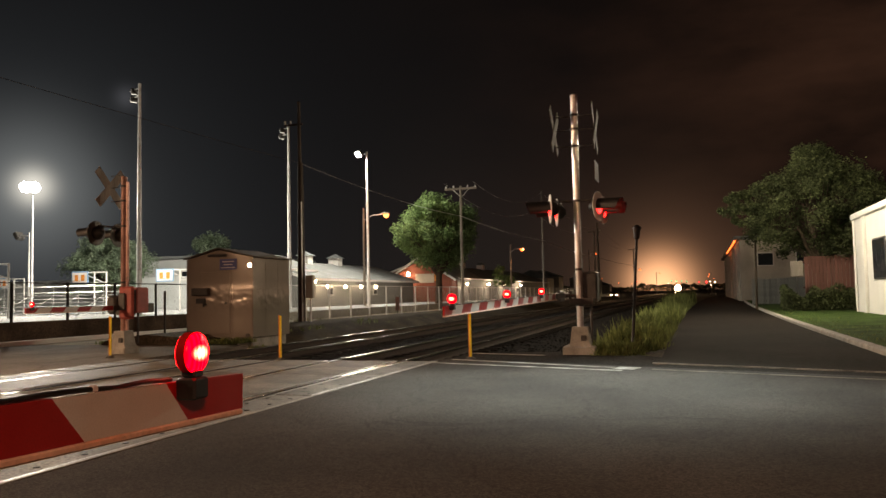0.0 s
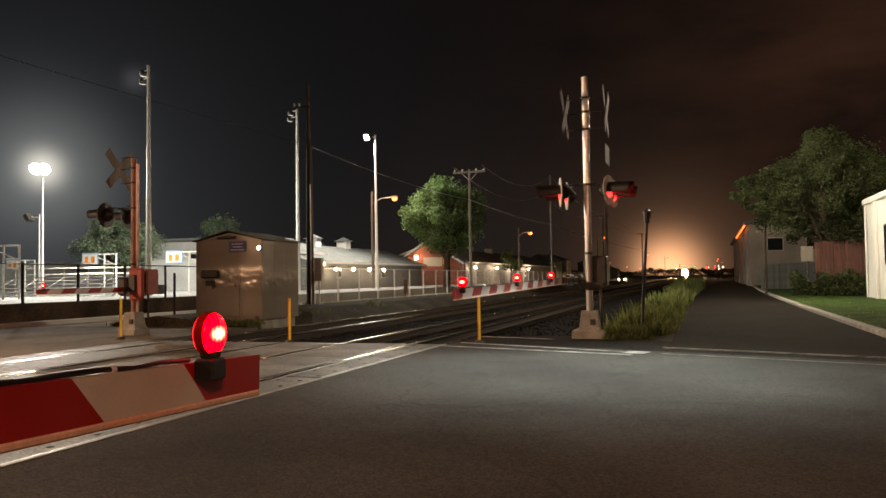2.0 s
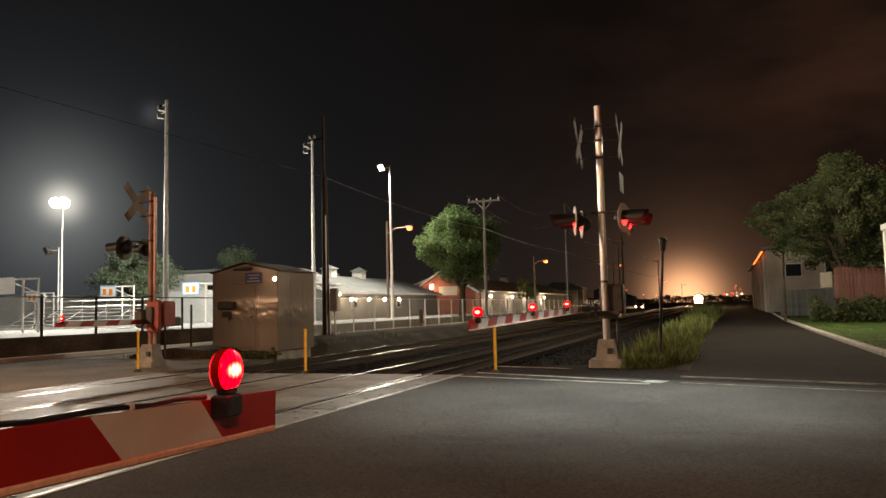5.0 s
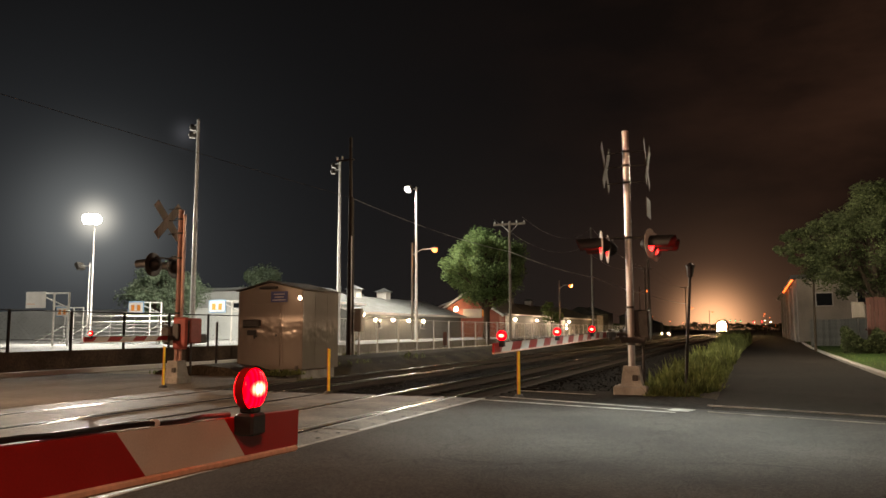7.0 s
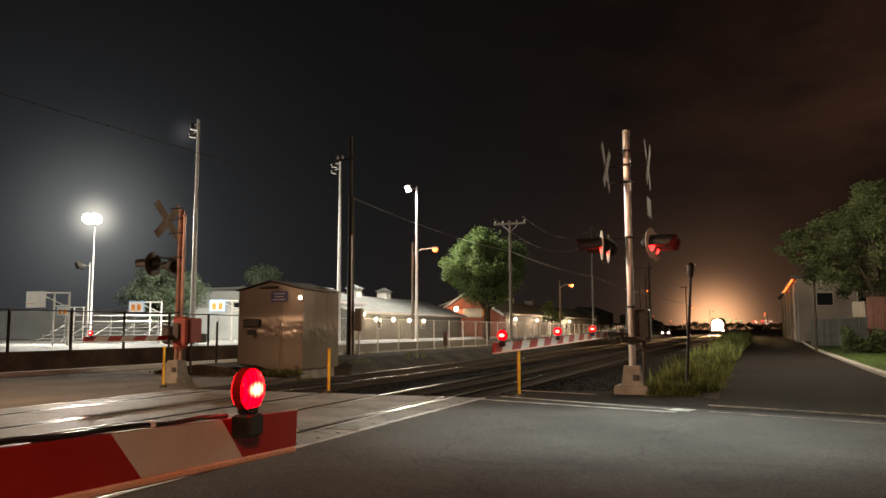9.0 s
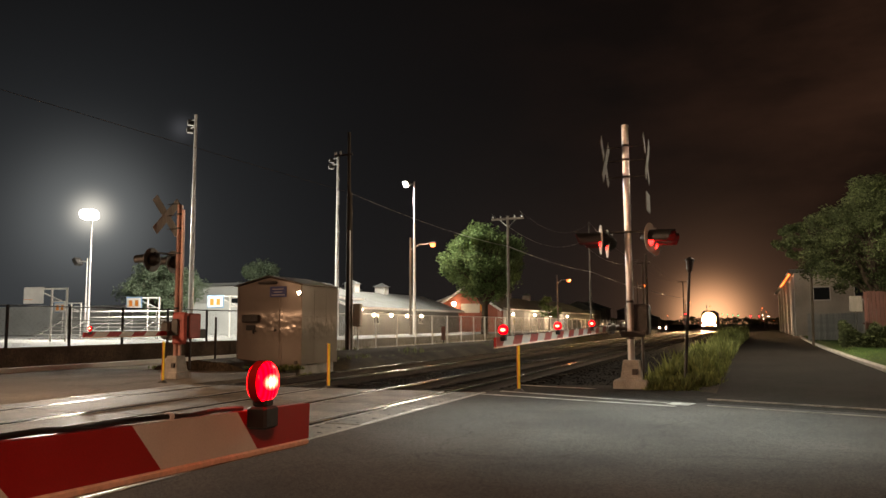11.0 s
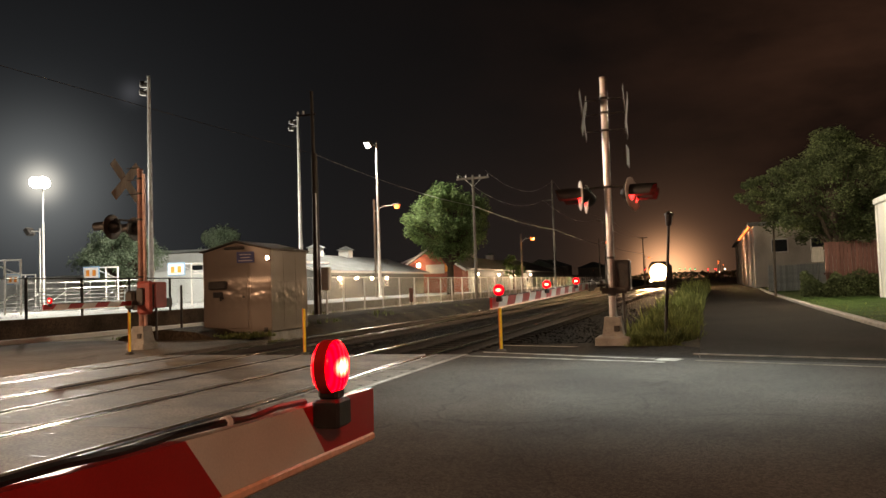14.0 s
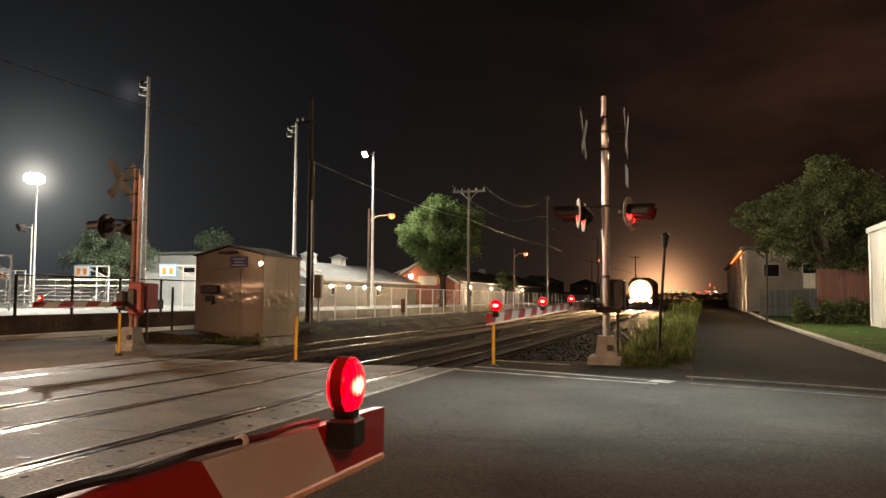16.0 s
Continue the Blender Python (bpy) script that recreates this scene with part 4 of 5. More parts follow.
def flood_pole(x, y, h, heading, lit, label, r=0.17, heads=2, base=0.45, row=False):
    p = thing("floodlight_pole", label, "floodlight", pose(x, y, base), "floodlights of the yard")
    h -= base
    for z0, z1, a, b in ((0, h * 0.3, 1.0, 0.85), (h * 0.3, h * 0.62, 0.80, 0.68), (h * 0.62, h, 0.64, 0.5)):
        part("pole_section", Shape().tube((0, 0, z0), (0, 0, z1), r * a, r * b, 16), "steel", p, "tapered galvanised pole section", True)
        part("pole_collar", Shape().tube((0, 0, z1 - 0.12), (0, 0, z1), r * b * 1.12, r * b * 1.12, 16), "steel", p)
    part("base_plate", Shape().box(-0.3, 0.3, -0.3, 0.3, 0.0, 0.05, 0.01), "steel", p)
    turn = pose(0, 0, 0, 0, 0, heading)
    w = (1.28 if row else 1.25) if lit else 0.7
    for k in range(heads):
        z = h - 0.25 - (0.0 if row else 0.45 * k)
        out = 0.0 if row else 0.12 * k
        aside = (k - (heads - 1) / 2) * 0.50 if row else 0.0
        bracket = part("bracket", Shape().path([turn @ Vector((0, 0, z)), turn @ Vector((aside, 0.7 + out, z + 0.05))], 0.035, 8), "steel", p)
        hm = turn @ pose(aside, 0.85 + out, z, -32, 0, 0)
        # Round oversized heads: the glare blob is built into their shape.
        if row:
            reach = hm.to_3x3() @ Vector((0, 1, 0))
            head = part("flood_head", Shape().lathe(hm.translation - reach * 0.16, reach, [(0, 0.14), (0.10, 0.34), (0.30, 0.47), (0.32, 0.47)], 24), "dark_box", p, "round floodlight housing", True)
            part("lamp_face", Shape().lathe(hm.translation + reach * 0.165, reach, [(0, 0.455), (0.05, 0.42), (0.10, 0.26), (0.115, 0.08)], 24), "flood", head, "white domed lamp face enlarged for its glare", True)
            continue
        head = part("flood_head", Shape().box(-0.30 * w, 0.30 * w, -0.14 * w, 0.16, -0.24 * w, 0.24 * w, 0.05, hm), "dark_box", p, "floodlight housing")
        part("lamp_face", Shape().box(-0.27 * w, 0.27 * w, 0.161, 0.18, -0.21 * w, 0.21 * w, 0.01, hm), ("flood" if lit else "flood_dim") if h > 8 else "glass", head, "glaring white lamp face")
    return p


flood_pole(-30.0, 35.2, 14.0, 58, False, "tall galvanised floodlight pole with lamps aimed at the court")
flood_pole(-27.75, 48.5, 14.13, 58, False, "tall galvanised floodlight pole behind the signal hut")
flood_pole(-27.96, 63.3, 14.66, 150, True, "tall floodlight pole with a glaring white lamp", 0.16, 1)
flood_pole(-45.0, 41.9, 9.9, 215, True, "shorter floodlight pole with a glaring white lamp over the court", 0.10, 2, 0.45, True)
flood_pole(-47.0, 43.5, 6.6, 100, True, "short grey lighting pole with its lamp turned away", 0.08, 1)


def wood_pole(x, y, h, r, arm, mat, label, lean=0.0):
    p = thing("utility_pole", label, "utility pole", pose(x, y, -0.25, 0, lean, 0), "utility poles along the tracks")
    part("shaft", Shape().tube((0, 0, 0), (0, 0, h + 0.25), r, r * 0.68, 14), mat, p, "", True)
    if arm:
        z = h + 0.05
        bar = part("crossarm", Shape().box(-1.15, 1.15, -0.06, 0.06, z - 0.07, z + 0.07, 0.015), mat, p, "wooden crossarm")
        for xx in (-1.05, -0.5, 0.5, 1.05):
            part("insulator", Shape().lathe((xx, 0, z + 0.07), (0, 0, 1), [(0, 0.03), (0.06, 0.05), (0.10, 0.05), (0.16, 0.025)], 10), "steel", bar, "small insulator")
        part("brace", Shape().tube((-0.55, 0.07, z - 0.05), (0, 0.07, z - 0.6), 0.018, 0.018, 6).tube((0.55, 0.07, z - 0.05), (0, 0.07, z - 0.6), 0.018, 0.018, 6), "steel", p)
    return p


pp = wood_pole(-15.06, 27.1, 6.9, 0.17, False, "wood", "dark creosoted wooden pole beside the signal hut")
part("top_mast", Shape().tube((-0.02, 0, 5.6), (-0.05, 0, 9.75), 0.085, 0.07, 10), "wood", pp, "thin dark mast strapped to the pole")
part("conduit", Shape().tube((0.10, -0.12, 0.2), (0.08, -0.10, 5.5), 0.03, 0.03, 8), "steel", pp, "steel conduit")
bar = part("crossarm", Shape().box(-0.75, 0.12, -0.04, 0.04, 8.75, 8.82, 0.012), "wood", pp, "dark wooden crossarm")
for xx in (-0.7, -0.45):
    part("insulator", Shape().lathe((xx, 0, 8.82), (0, 0, 1), [(0, 0.03), (0.06, 0.05), (0.10, 0.05), (0.16, 0.025)], 10), "steel", bar, "small insulator")
part("meter_box", Shape().box(0.28, 0.62, -0.2, 0.05, 1.5, 2.45, 0.03), "warehouse", pp, "beige meter box beside the pole")
part("box_post", Shape().tube((0.45, -0.06, 0.0), (0.45, -0.06, 1.55), 0.04, 0.04, 8), "steel", pp)
wood_pole(-14.62, 48.9, 8.75, 0.115, True, "wood_grey", "grey wooden utility pole with a crossarm")
tall = wood_pole(-15.0, 81.0, 12.4, 0.12, False, "wood_grey", "tall thin wooden utility pole further along the tracks")
part("stub_arm", Shape().box(-1.15, 0.1, -0.05, 0.05, 10.36, 10.46, 0.012), "wood_grey", tall, "short wooden stub arm")
wood_pole(-15.0, 128.0, 11.5, 0.17, True, "wood_grey", "distant wooden utility pole")
wood_pole(-13.0, 190.0, 11.5, 0.17, True, "wood_grey", "distant wooden utility pole")
wood_pole(-13.2, 117.0, 11.8, 0.26, False, "wood_grey", "pale wooden pole behind the signal mast")
# One cable: dim spans drawn dark and thin, the headlit one pale, thick.
cables([(-15.9, -30, 6.9), (-15.05, 27.1, 6.88)], r=0.008, sag=0.25, mat="rail_side")
cables([(-15.05, 27.1, 6.88), (-14.62, 48.9, 6.65)], r=0.012, sag=0.25, mat="alu")
cables([(-14.62, 48.9, 6.65), (-14.85, 81.0, 6.95), (-14.85, 128.0, 7.1), (-12.85, 190.0, 7.4)], r=0.028, sag=0.25)
cables([(-15.8, 48.9, 9.0), (-16.0, 81.0, 10.22), (-16.0, 128.0, 11.7), (-14.0, 190, 11.7)], r=0.009, sag=1.3)
cables([(-13.7, 48.9, 9.0), (-14.95, 81.0, 12.3), (-14.0, 128.0, 11.7), (-12.0, 190, 11.7)], r=0.009, sag=1.3)


def street_lamp(x, y, h, reach, label, base=0.0):
    p = thing("street_lamp", label, "street lamp", pose(x, y, base), "street lamps")
    part("shaft", Shape().tube((0, 0, -0.3), (0, 0, h + 0.6), 0.12, 0.08, 12), "wood_grey", p, "", True)
    part("arm", Shape().path([(0, 0, h - 0.5), (reach * 0.45, 0, h - 0.05), (reach, 0, h)], 0.03, 8), "steel", p, "curved steel bracket")
    head = part("lamp_head", Shape().box(reach - 0.1, reach + 0.5, -0.13, 0.13, h - 0.02, h + 0.12, 0.04), "dark_box", p, "street lamp head")
    part("lamp_bowl", Shape().lathe((reach + 0.25, 0, h - 0.02), (0, 0, -1), [(0, 0.25), (0.12, 0.26), (0.26, 0.18), (0.32, 0.06)], 16), "sodium", head, "glowing orange bowl", True)
    return p


street_lamp(-26.9, 60.0, 7.95, 1.9, "brown street lamp with a glowing orange head", 0.45)
street_lamp(-21.4, 93.1, 6.9, 1.2, "street lamp with a glowing orange head by the sheds")
street_lamp(-16.6, 133.0, 8.0, 0.9, "distant street lamp with a glowing orange head")
street_lamp(-14.0, 210.0, 7.0, 0.9, "distant street lamp with a glowing orange head")
street_lamp(-12.0, 290.0, 7.5, 0.9, "distant street lamp with a glowing orange head")
street_lamp(8.0, 330.0, 7.5, -0.9, "distant street lamp with a glowing orange head")

lan = thing("lantern_post", "thin black lantern post with an unlit lantern in weeds", "lamp post", pose(-1.01, 16.37, -0.2, 0, 4.0, 0))
part("post", Shape().tube((0, 0, 0), (0, 0, 2.62), 0.038, 0.03, 12), "black", lan, "", True)
part("lantern_cage", Shape().lathe((0, 0, 2.62), (0, 0, 1), [(0, 0.04), (0.03, 0.06), (0.22, 0.08), (0.24, 0.08)], 8), "black", lan, "dark lantern glass")
part("lantern_cap", Shape().lathe((0, 0, 2.86), (0, 0, 1), [(0, 0.105), (0.03, 0.095), (0.08, 0.03)], 8), "black", lan)

# ---------- fences ----------


def wire_fence(x, y0, y1, z0, h, gap, mat, label, pitch, rails=True):
    f = thing("chain_link_fence", label, "fence", pose(x, 0, z0))
    n = int((y1 - y0) / gap)
    post = Shape().tube((0, 0, -0.3), (0, 0, h), 0.05, 0.05, 8).mesh("fence_post", mat)
    for i in range(n + 1):
        piece("fence_post", post, f, pose(0, y0 + i * gap, 0, rng.uniform(-0.6, 0.6), rng.uniform(-0.6, 0.6), 0))
    y1 = y0 + n * gap
    part("top_rail", Shape().tube((0, y0, h - 0.03), (0, y1, h - 0.03), 0.022, 0.022, 6), mat, f)
    wires = Shape()
    m = int((y1 - y0) / pitch)
    w, hh = (0.0045 if mat == "alu_post" else 0.0022), h - 0.06
    for i in range(m):
        y = y0 + i * pitch
        for s in (0, 1):
            a, b = (y, y + hh) if s else (y + hh, y)
            if max(a, b) > y1:
                continue
            wires.add([(0.03, a - w, 0.03), (0.03, a + w, 0.03), (0.03, b + w, hh), (0.03, b - w, hh)], [(0, 1, 2, 3)])
    tagged(part("wire_mesh", wires, mat, f, "thin diamond wire mesh"), kind="stuff")
    return f


wire_fence(-18.5, 28.4, 150, 0.0, 1.92, 2.7, "alu_post", "galvanised chain-link fence along the gravel strip", 0.11)
wire_fence(-21.63, -2.9, 36.5, 0.62, 1.40, 2.43, "black", "black chain-link fence on the low wall", 0.20)

marker = thing("marker_post", "thin dark marker post beside the signal hut", "post", pose(-15.6, 19.2, -0.1))
part("post", Shape().box(-0.035, 0.035, -0.02, 0.02, 0, 1.68, 0.006), "dark_box", marker)
sign2 = thing("track_sign", "small reddish board on a short post by the fence", "sign", pose(-17.3, 43.5, -0.05))
part("post", Shape().tube((0, 0, -0.2), (0, 0, 0.9), 0.03, 0.03, 8), "dark_box", sign2)
part("board", Shape().box(-0.13, 0.13, -0.02, 0.02, 0.40, 1.25, 0.01), "redwood", sign2)

# ---------- trees and weeds ----------


def tree(x, y, z, h, rx, ry, low, leaves, size, mat, label, trunk=0.28, seed=1, blobs=34, shape=1.0, clump=1.0):
    r = random.Random(seed)
    t = thing("tree", label, "tree", pose(x, y, z), "trees")
    cz, rz = (h + low) / 2, (h - low) / 2
    wood = Shape().tube((0, 0, -0.2), (0.1, 0.05, low + rz * 0.4), trunk, trunk * 0.65, 12).tube((0.1, 0.05, low + rz * 0.4), (0.0, 0.1, h * 0.86), trunk * 0.65, trunk * 0.15, 8)
    centres = []
    for i in range(blobs):
        while True:
            d = Vector((r.uniform(-1, 1), r.uniform(-1, 1), r.uniform(-1, 1)))
            if 0.15 < d.length < 1:
                break
        d *= (0.62 + 0.30 * r.random()) / max(d.length, 0.45) * d.length ** 0.25
        squeeze = 1 - 0.35 * max(0, d.z) * shape
        c = Vector((d.x * rx * squeeze, d.y * ry * squeeze, cz + d.z * rz * 0.86))
        centres.append((c, r.uniform(0.26, 0.50) * min(rx, rz) * clump))
        if i % 2 == 0:
            a = Vector((0.08, 0.05, low + r.uniform(0.0, 0.55) * rz))
            mid = a.lerp(c, 0.5) + Vector((0, 0, 0.1 * rz))
            wood.tube(a, mid, trunk * 0.34, trunk * 0.2, 6).tube(mid, c, trunk * 0.2, trunk * 0.05, 6)
    part("trunk", wood, "bark", t, "tapered trunk with limbs", True)
    crown = Shape()
    for i in range(leaves):
        c, rad = centres[r.randrange(len(centres))]
        d = Vector((r.gauss(0, 1), r.gauss(0, 1), r.gauss(0, 0.8))).normalized() * rad * (0.15 + 1.05 * r.random() ** 0.7)
        p = c + d
        a = Vector((r.gauss(0, 1), r.gauss(0, 1), r.gauss(0, 0.6))).normalized() * size * r.uniform(0.6, 1.2)
        b = a.cross(Vector((r.gauss(0, 1), r.gauss(0, 1), r.gauss(0, 1)))).normalized() * size * 0.42
        crown.add([p - a, p + b, p + a, p - b], [(0, 1, 2, 3)])
    me = bpy.data.meshes.new("crown")
    me.from_pydata(crown.v, [], crown.f)
    me.materials.append(MAT[mat])
    ob = new("crown", me)
    ob.parent = t
    return t


tree(-22.1, 66.0, 0.3, 11.1, 4.5, 4.4, 2.3, 34000, 0.15, "leaf", "large leafy green tree in front of the sheds", 0.36, 3, 130, 1.0, 0.46)
tree(7.1, 46.0, 0.0, 10.3, 4.8, 4.4, 1.7, 34000, 0.11, "leaf_dark", "broad feathery green tree behind the lawn", 0.22, 5, 190, 2.5, 0.32)
tree(11.6, 48.0, 0.0, 8.2, 4.6, 4.5, 1.4, 20000, 0.13, "leaf_dark", "dark leafy tree behind the white building", 0.25, 6, 110, 1.0, 0.44)
tree(3.9, 47.5, 0.0, 7.8, 2.3, 2.2, 4.7, 6000, 0.10, "leaf_dark", "drooping leafy branches of a tree over the lane", 0.08, 8, 34, 0.4, 0.42)
tree(-54.3, 60.0, 0.4, 8.4, 4.8, 4.0, 1.2, 28000, 0.13, "leaf_floodlit", "leafy tree behind the court in a hazy floodlit grey-green", 0.3, 9, 100, 1.0, 0.5)
tree(-53.2, 75.0, 0.4, 9.2, 3.6, 3.2, 2.5, 15000, 0.14, "leaf_floodlit", "leafy tree top behind the signal hut, floodlit tone in its leaves", 0.28, 10, 50, 1.0, 0.6)
tree(-38.5, 118.0, 0.3, 8.6, 3.0, 3.0, 3.0, 2500, 0.28, "leaf_dark", "dark leafy tree behind the sheds", 0.25, 12, 20)
tree(-33.0, 77.0, 0.3, 4.4, 1.4, 1.4, 1.4, 1200, 0.16, "leaf", "small leafy tree by the red gable", 0.1, 13, 12)
tree(-23.5, 97.0, 0.3, 4.8, 1.5, 1.5, 1.6, 1200, 0.18, "leaf", "small leafy tree by the sheds", 0.1, 14, 12)


def weeds(name, label, n, region, tall, seed):
    r = random.Random(seed)
    s = Shape()
    for i in range(n):
        x, y, k = region(r)
        h = tall * k * r.uniform(0.4, 1.15)
        a = r.uniform(0, 6.28)
        lean = Vector((math.cos(a), math.sin(a), 0)) * h * r.uniform(0.1, 0.6)
        w = Vector((-math.sin(a), math.cos(a), 0)) * r.uniform(0.008, 0.026)
        p = Vector((x, y, -0.22 if x > -12 else 0.0))
        mid, tip = p + lean * 0.35 + Vector((0, 0, h * 0.65)), p + lean + Vector((0, 0, h))
        s.add([p - w, p + w, mid + w * 1.3, mid - w * 1.3, tip], [(0, 1, 2, 3), (3, 2, 4)])
    me = bpy.data.meshes.new(name)
    me.from_pydata(s.v, [], s.f)
    me.materials.append(MAT["grass"])
    return tagged(new(name, me), label, "weeds", "", "stuff")


verge = Shape()
for y in BENDS:
    x = verge_x(y) - 0.005
    verge.v += [(-1.75, y, -0.31), (-1.5, y, -0.16), (-0.9, y, -0.06), (x, y, -0.03), (x, y, -0.31)]
for k in range(len(BENDS) - 1):
    verge.f += [(k * 5 + i, k * 5 + (i + 1) % 5, k * 5 + 5 + (i + 1) % 5, k * 5 + 5 + i) for i in range(5)]
verge.f += [(0, 1, 2, 3, 4), tuple(5 * len(BENDS) - 1 - i for i in range(5))]
setting("verge", verge, "dirt", "narrow earth verge beside the lane", "verge")


def verge_region(r):
    y = 14.4 + 62 * r.random() ** 1.9
    k = 0.45 + 0.75 * (0.5 + 0.5 * noise.noise((y * 0.45, 3.1, 0)))
    edge = verge_x(y)
    x = r.gauss((edge - 1.75) / 2, 0.30 * (edge + 1.75))
    x = x if -1.9 < x < edge + 0.05 else r.uniform(-1.7, edge - 0.1)
    k *= max(0.12, 0.75 + 1.5 * noise.noise((x * 1.3, y * 0.9, 7.7)))
    return x, y, k * min(1, (y - 14.0) / 1.6) * (1 + 0.020 * (y - 16))


def bank_region(r):
    y = 17.6 + 60 * r.random() ** 1.5
    return r.uniform(-16.9, -13.2), y, 0.25 + 0.9 * max(0, noise.noise((y * 0.35, 9.0, r.random() * 0.4)))


weeds("weeds_verge", "tall lush green weeds along the lane", 20000, verge_region, 0.54, 21)
weeds("weeds_bank", "sparse dry weeds on the earth bank", 6000, bank_region, 0.42, 22)
weeds("weeds_hut", "low weeds round the signal hut", 1500, lambda r: (r.uniform(-15.5, -11.2), r.uniform(17.6, 18.8), 0.4 + 0.6 * r.random()), 0.17, 23)
weeds("weeds_lawn", "unmown grass tufts along the lawn kerb", 5000, lambda r: (3.9 + abs(r.gauss(0, 0.8)), 14.5 + 34 * r.random() ** 1.3, 0.5), 0.6, 24)

hedge = thing("hedge", "low dark untrimmed hedge in front of the board screen", "hedge", pose(6.9, 43.0, 0.05))
r_h = random.Random(31)
hs = Shape()
for i in range(6500):
    p = Vector((r_h.uniform(-2.1, 1.9), r_h.uniform(-0.9, 0.9), 0.05 + 1.25 * r_h.random() ** 0.8))
    p.z *= 0.75 + 0.75 * noise.noise((p.x * 1.3, p.y * 0.6, 5))
    a = Vector((r_h.gauss(0, 1), r_h.gauss(0, 1), r_h.gauss(0, 1))).normalized() * 0.09
    b = a.cross(Vector((r_h.gauss(0, 1), r_h.gauss(0, 1), r_h.gauss(0, 1)))).normalized() * 0.05
    hs.add([p - a, p + b, p + a, p - b], [(0, 1, 2, 3)])
me = bpy.data.meshes.new("foliage")
me.from_pydata(hs.v, [], hs.f)
me.materials.append(MAT["leaf_dark"])
ob = new("foliage", me)
ob.parent = hedge

# ---------- sheds behind the fence ----------


def shed(m, w, d, eave, ridge, wall, label, gable_mat, lamps, cupolas, overhang=0.5):
    """A long shed: width along x from 0 to -w, length along y, front wall facing +x."""
    b = thing("shed", label, "building", m, "sheds behind the fence")
    part("wall", Shape().box(-w, 0, 0.05, d - 0.05, 0, eave - 0.02), wall, b, "painted siding wall")
    for y0, y1 in ((0.0, 0.05), (d - 0.05, d)):
        part("gable_wall", Shape().prism([(-w, 0), (0, 0), (0, eave), (-w / 2, ridge - 0.05), (-w, eave)], "y", y0, y1), gable_mat, b, "gable end wall")
    for a, c in ((overhang, -w / 2), (-w - overhang, -w / 2)):
        za = eave - (ridge - eave) * overhang / (w / 2)
        part("roof_slope", Shape().prism([(a, za), (c, ridge), (c, ridge + 0.12), (a, za + 0.12)], "y", -0.5, d + 0.5), "roof", b, "grey shingle roof slope")
    za = eave - (ridge - eave) * overhang / (w / 2)
    part("fascia", Shape().box(overhang + 0.005, overhang + 0.05, -0.5, d + 0.5, za - 0.06, za + 0.14), "trim", b, "white fascia board")
    for s in (1, -1):
        a, c = ((overhang, za), (-w / 2, ridge)) if s > 0 else ((-w - overhang, za), (-w / 2, ridge))
        part("verge_board", Shape().prism([(a[0], a[1] - 0.05), (c[0], c[1] - 0.05), (c[0], c[1] + 0.16), (a[0], a[1] + 0.16)], "y", -0.56, -0.505), "trim", b, "white verge board")
    for y in cupolas:
        cu = part("cupola", Shape().box(-w / 2 - 0.55, -w / 2 + 0.55, y - 0.55, y + 0.55, ridge - 0.2, ridge + 0.75, 0.03), "trim", b, "white roof cupola")
        part("cupola_roof", Shape().add([(-w / 2 - 0.75, y - 0.75, ridge + 0.75), (-w / 2 + 0.75, y - 0.75, ridge + 0.75), (-w / 2 + 0.75, y + 0.75, ridge + 0.75), (-w / 2 - 0.75, y + 0.75, ridge + 0.75), (-w / 2, y, ridge + 1.2)], [(3, 2, 1, 0), (0, 1, 4), (1, 2, 4), (2, 3, 4), (3, 0, 4)]), "roof", cu)
    for y, z in lamps:
        wl_ = part("wall_lamp", Shape().tube((0, y, z + 0.3), (0.7, y, z + 0.3), 0.025, 0.025, 8).lathe((0.7, y, z + 0.3), (0, 0, -1), [(0, 0.05), (0.1, 0.16), (0.12, 0.16)], 14), "dark_box", b, "goose-neck wall lamp")
        part("bulb", Shape().lathe((0.7, y, z + 0.18), (0, 0, -1), [(0, 0.10), (0.06, 0.15), (0.18, 0.15), (0.26, 0.07)], 14), "bulb", wl_, "glowing bulb", True)
    for y in (4.2, d * 0.55):
        win = part("window", Shape().box(0.0, 0.04, y, y + 1.1, 1.1, 2.1, 0.01), "trim", b, "white window frame")
        part("pane", Shape().box(0.041, 0.05, y + 0.1, y + 1.0, 1.2, 2.0), "glass", win)
    return b


shed(pose(-30.4, 55.6, 0.3), 9.5, 26.0, 2.62, 4.25, "siding", "long grey shed with white trim and lit wall lamps", "siding", [(0.5, 2.25), (2.9, 1.85), (6.4, 1.85), (9.9, 1.85), (13.4, 1.85)], (9.0, 15.5))
shed(pose(-27.0, 88.0, 0.2), 11.0, 60.0, 3.1, 5.0, "siding", "long dark-roofed shed with lit wall lamps", "brick", [(2.0, 2.3), (12.5, 2.3), (22.0, 2.3), (33.0, 2.3)], (3.0, 20.0, 31.0))
shed(pose(-32.2, 54.0, 0.3), 6.2, 6.0, 3.5, 4.75, "siding", "white gabled shed end beside the floodlight pole", "trim", [], ())
gable = thing("gabled_hall", "red gabled hall with a pale sign board and lamp", "building", pose(-31.0, 86.0, 0.2))
part("gable_wall", Shape().prism([(-4.2, 0), (3.9, 0), (3.9, 3.0), (0, 5.5), (-4.2, 3.0)], "y", 0, 12), "brick", gable, "red siding gable wall")
